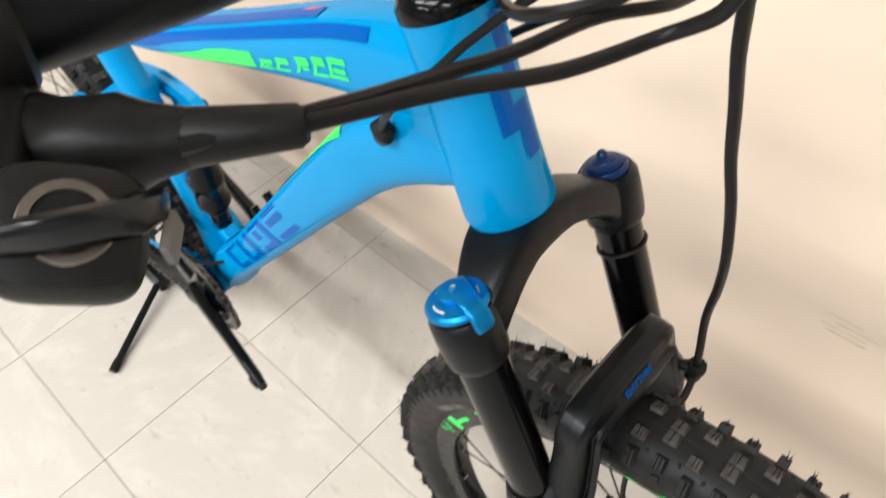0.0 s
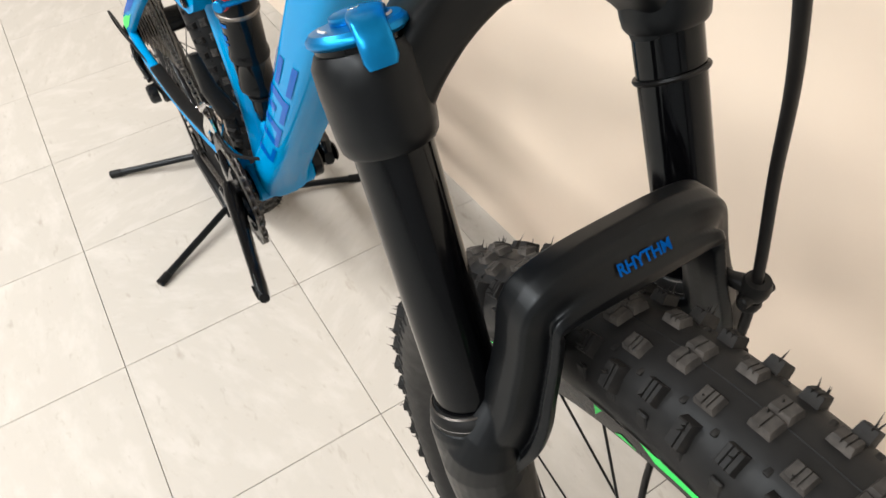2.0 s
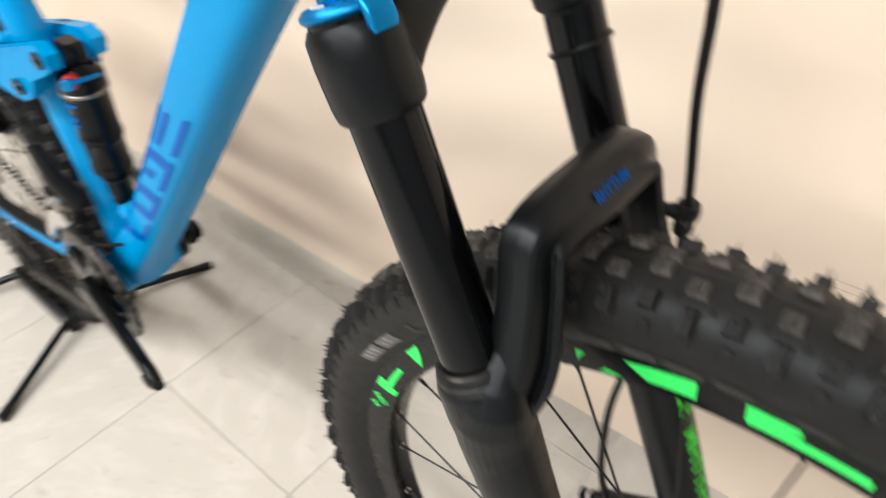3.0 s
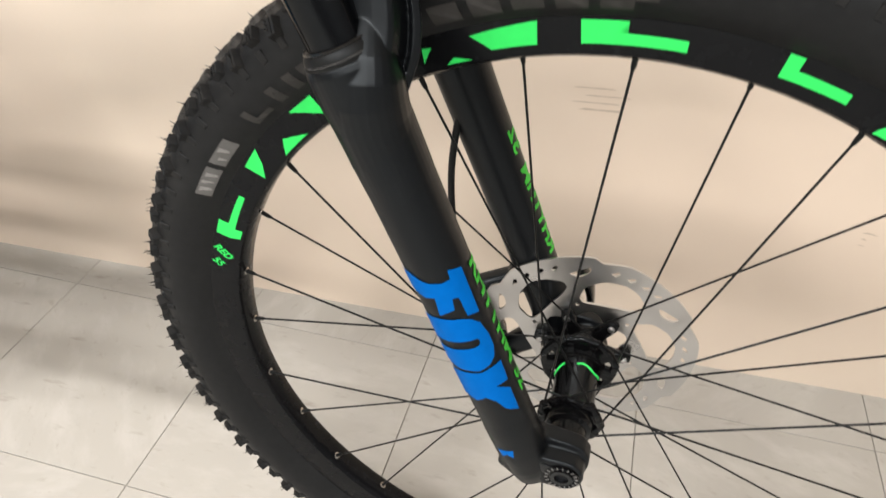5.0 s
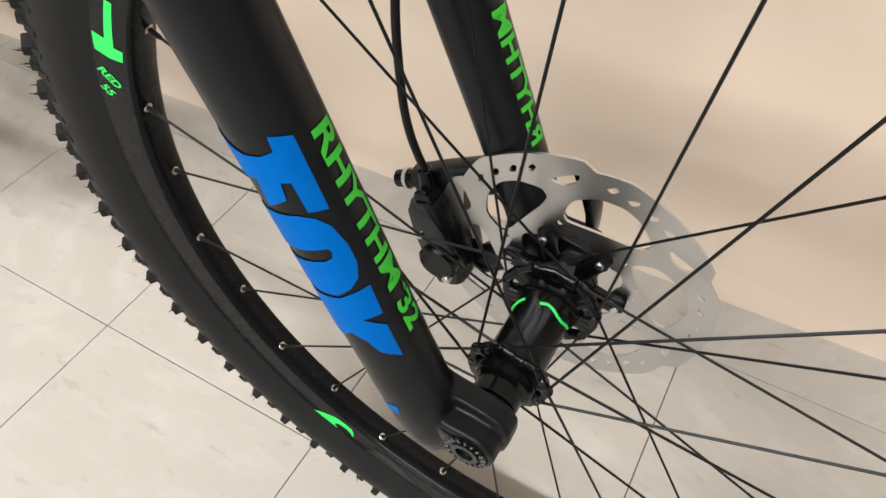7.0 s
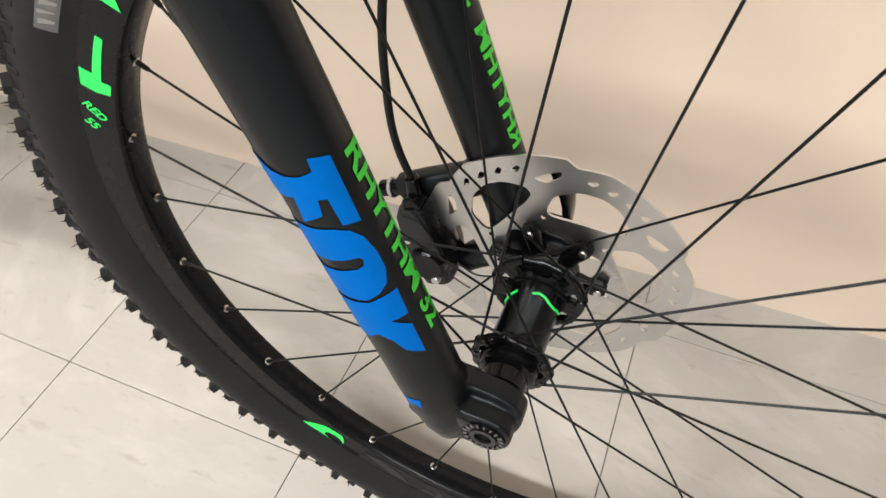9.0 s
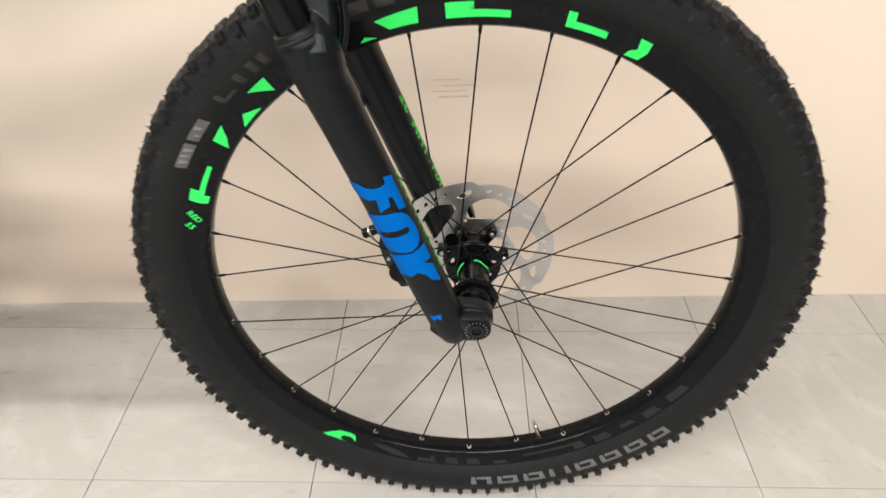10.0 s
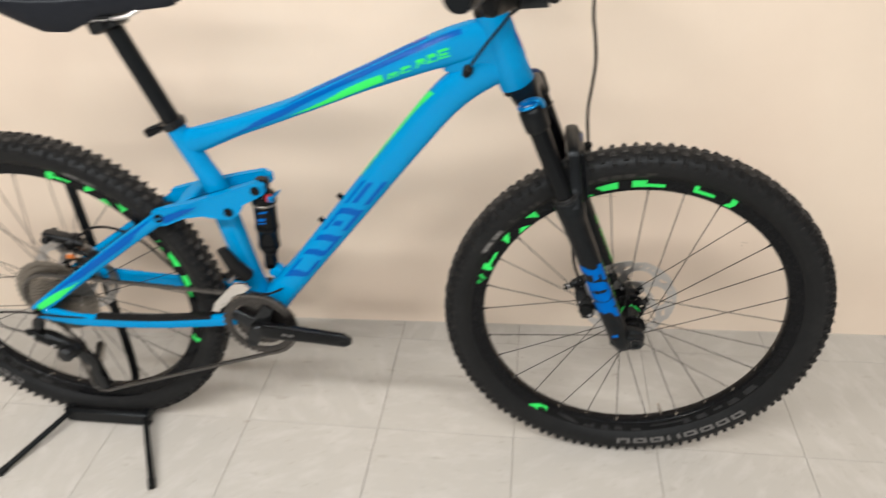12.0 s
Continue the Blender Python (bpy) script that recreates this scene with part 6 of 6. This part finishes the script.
for y in (-0.0075, 0.0075):
    part("cage_plate", Build().loft([J1 + V(-0.006, y, 0.006), J1.lerp(J2, 0.5) + V(0.014, y, 0.004), J2 + V(0.006, y, -0.010)], [(0.015, 0.0016, 4), (0.009, 0.0016, 4), (0.013, 0.0016, 4)], Y, 14), ALLOY, derailleur)
part("linkage", Build().loft([V(-1.192, -0.074, 0.300), V(-1.168, -0.077, 0.286), V(-1.136, -0.074, 0.262)], [(0.008, 0.004, 3), (0.010, 0.005, 4), (0.008, 0.004, 3)], Y, 16), GLOSS, derailleur, "gloss black outer link")
part("linkage", Build().loft([V(-1.186, -0.052, 0.272), V(-1.158, -0.052, 0.258), V(-1.122, -0.050, 0.240)], [(0.007, 0.004, 3), (0.009, 0.005, 4), (0.007, 0.004, 3)], Y, 16), GLOSS, derailleur)
part("clutch_cover", Build().turn([(0.006, -0.005), (0.013, -0.004), (0.0165, 0.0), (0.0165, 0.012)], V(-1.124, -0.082, 0.244), Y, 28), ALLOY, derailleur, "round black clutch cover")
for p in (V(-1.178, -0.083, 0.291), V(-1.143, -0.081, 0.267)):
    part("link_pin", Build().rod(p, p + Y * 0.008, 0.0036, 12, bevel=0.0006), STEEL, derailleur)
for J in (J1, J2):
    part("jockey_wheel", toothed(0.0215, 11, 0, J, 0.004, 0.002, 0.004), PLASTIC, derailleur)
# front derailleur with guide plates and the guard over the chain
fd = Build().plate([(-0.788, 0.364), (-0.778, 0.384), (-0.750, 0.413), (-0.735, 0.428), (-0.712, 0.432), (-0.703, 0.421), (-0.714, 0.411), (-0.740, 0.402), (-0.764, 0.381), (-0.774, 0.362)], 0.0012, lambda u, v, h: V(u, -0.058 + h + (u + 0.75) * 0.02, v))
fd.plate([(-0.790, 0.352), (-0.760, 0.402), (-0.735, 0.424), (-0.708, 0.424), (-0.730, 0.400), (-0.768, 0.366)], 0.0012, lambda u, v, h: V(u, -0.046 + h, v))
fd.loft([V(-0.742, -0.058, 0.434), V(-0.738, -0.050, 0.440), V(-0.735, -0.044, 0.434)], (0.003, 0.010, 4), V(1, 0, 0.3).normalized(), 10)
fd_ob = part("front_derailleur", fd, SILVER, bike, "silver front derailleur cage")
part("linkage", Build().loft([V(-0.712, -0.034, 0.432), V(-0.728, -0.044, 0.462), V(-0.744, -0.046, 0.500)], [(0.013, 0.012, 3), (0.014, 0.010, 3), (0.010, 0.006, 3)], Y, 18).rod(V(-0.738, -0.056, 0.448), V(-0.738, -0.028, 0.448), 0.0055, 12), PLASTIC, fd_ob)
part("gear_cable", Build().tube(bend([V(-0.645, -0.018, 0.400), V(-0.672, -0.050, 0.404), V(-0.705, -0.055, 0.412), V(-0.728, -0.050, 0.425)], 6), 0.0021, 8), CABLE, bike, "black gear cable")
part("gear_cable", Build().tube(bend([V(-1.02, -0.066, 0.335), V(-1.10, -0.077, 0.346), V(-1.180, -0.082, 0.356), V(-1.232, -0.084, 0.350), V(-1.236, -0.080, 0.318), V(-1.205, -0.072, 0.296), V(-1.176, -0.066, 0.288)], 7), 0.0021, 8), CABLE, bike, "black gear cable")
# rear brake
rb = Build().loft([V(-1.176, 0.056, 0.452), V(-1.150, 0.054, 0.446), V(-1.118, 0.055, 0.438), V(-1.096, 0.055, 0.428)], [(0.006, 0.010, 4), (0.0100, 0.013, 4), (0.0095, 0.012, 4), (0.006, 0.010, 4)], Y, 20)
rb.rod(V(-1.166, 0.034, 0.446), V(-1.166, 0.076, 0.446), 0.0085, 16, bevel=0.001)
rb.rod(V(-1.120, 0.036, 0.434), V(-1.120, 0.074, 0.434), 0.0105, 18, bevel=0.001)
rbo = part("rear_brake_caliper", rb, ALLOY, bike, "black rear brake caliper")
part("pad_fin", Build().box(V(-1.140, 0.050, 0.418), (0.016, 0.005, 0.006), bevel=0.001), STEEL, rbo, "bare metal pad fins")
part("adapter", Build().loft([V(-1.160, 0.060, 0.428), V(-1.130, 0.060, 0.414), V(-1.098, 0.060, 0.398)], [(0.006, 0.008, 3), (0.007, 0.009, 3), (0.006, 0.008, 3)], Y, 14), ALLOY, rbo)
part("caliper_label", Build().box(V(-1.120, 0.0352, 0.410), (0.010, 0.0006, 0.005), bevel=0.0002), ORANGE, rbo, "orange label")
part("hose", Build().tube(bend([V(-1.100, 0.045, 0.448), V(-1.060, 0.042, 0.476), V(-1.010, 0.040, 0.480), V(-0.960, 0.040, 0.455), V(-0.925, 0.042, 0.410), V(-0.905, 0.048, 0.372)], 6), 0.0026, 8), CABLE, rbo)

# ---- stand at the rear wheel ----
stand = tagged(new("bike_stand"), "black folding steel display stand gripping the rear wheel", "bike stand")
base = Build().box(V(-1.124, -0.042, 0.024), (0.101, 0.008, 0.018), bevel=0.004)
base.box(V(-1.124, 0.046, 0.024), (0.101, 0.008, 0.018), bevel=0.004)
for x in (-1.214, -1.034):
    base.box(V(x, 0.002, 0.028), (0.008, 0.050, 0.012), bevel=0.003)
part("base", base, MATT, stand)
for sx, sy in ((-1, -1), (1, -1), (-1, 1), (1, 1)):
    p0 = V(-1.124 + sx * 0.092, sy * 0.044, 0.028)
    p1 = V(-1.288 if sx < 0 else (-0.945 if sy < 0 else -0.985), sy * 0.202, 0.008)
    part("leg", Build().tube([p0, p0.lerp(p1, 0.5), p1], 0.0065, 12), MATT, stand)
    d = (p1 - p0).normalized()
    part("foot", Build().rod(p1 - d * 0.018, p1 + d * 0.006, 0.0078, 12, bevel=0.001), PLASTIC, stand, "black rubber foot")
post = Build().tube(bend([V(-1.118, 0.055, 0.022), V(-1.118, 0.085, 0.05), V(-1.112, 0.092, 0.30), V(-1.106, 0.090, 0.556), V(-1.110, 0.088, 0.604), V(-1.148, 0.086, 0.634), V(-1.186, 0.084, 0.628), V(-1.200, 0.082, 0.614)], 5), 0.0095, 14)
part("post", post, MATT, stand)
part("stripe", Build().tube([V(-1.1035, 0.082, 0.27), V(-1.100, 0.082, 0.36)], 0.0016, 8), RED, stand, "thin red stripe")
part("hook", Build().loft([V(-1.196, 0.082, 0.624), V(-1.216, 0.080, 0.604), V(-1.240, 0.076, 0.586)], [(0.010, 0.010, 3), (0.012, 0.011, 3), (0.009, 0.009, 3)], Y, 14), PLASTIC, stand, "black plastic hook end")

# ---- scuff marks on the wall ----
for x, z, w, n, slope in ((-0.025, 0.412, 0.075, 4, 0.02), (0.305, 0.268, 0.05, 3, -0.1), (-0.95, 0.55, 0.05, 2, 0.0)):
    rnd = random.Random(int(1000 * z))
    for k in range(n):
        x0, x1 = x - w / 2 + rnd.uniform(0, 0.02), x + w / 2 - rnd.uniform(0, 0.03)
        zz = z - 0.009 * k
        h = rnd.uniform(0.0012, 0.0026)
        decal("scuff_mark", [[(x0, zz), (x1, zz + slope * (x1 - x0)), (x1 - 0.004, zz + h + slope * (x1 - x0)), (x0 + 0.006, zz + h)]], lambda u, v: V(u, wall_y(u) - 0.0007, v), (1, 1), SCUFF, wall_n, "dark rubbed scuff mark")

# ---- floor tiles, 300 mm, laid in a straight grid ----
TX, TY, S = -0.51, -0.004, 0.300
tb = Build().box((0, 0, -0.003), (S / 2 - 0.0005, S / 2 - 0.0005, 0.003), bevel=0.0005)
tile_mesh = tb.mesh("tile", TILE)
tile_mesh.polygons.foreach_set("use_smooth", [False] * len(tile_mesh.polygons))
rest = Build()
for i in range(-16, 12):
    for j in range(-18, 2):
        x, y = TX + (i + 0.5) * S, TY + (j + 0.5) * S
        if -7 <= i <= 6 and j >= -7:
            t = new("tile", tile_mesh)
            t.parent = floor
            t.location = (x, y, 0)
        elif X_LO - 0.1 < x < X_HI + 0.1 and y > Y_LO - 0.1:
            rest.box((x, y, -0.003), (S / 2 - 0.0005, S / 2 - 0.0005, 0.003), bevel=0.0005)
far_mesh = rest.mesh("far_tiles", TILE)
far_mesh.polygons.foreach_set("use_smooth", [False] * len(far_mesh.polygons))
far = new("far_tiles", far_mesh)
far.parent = floor
tagged(far, kind="stuff")
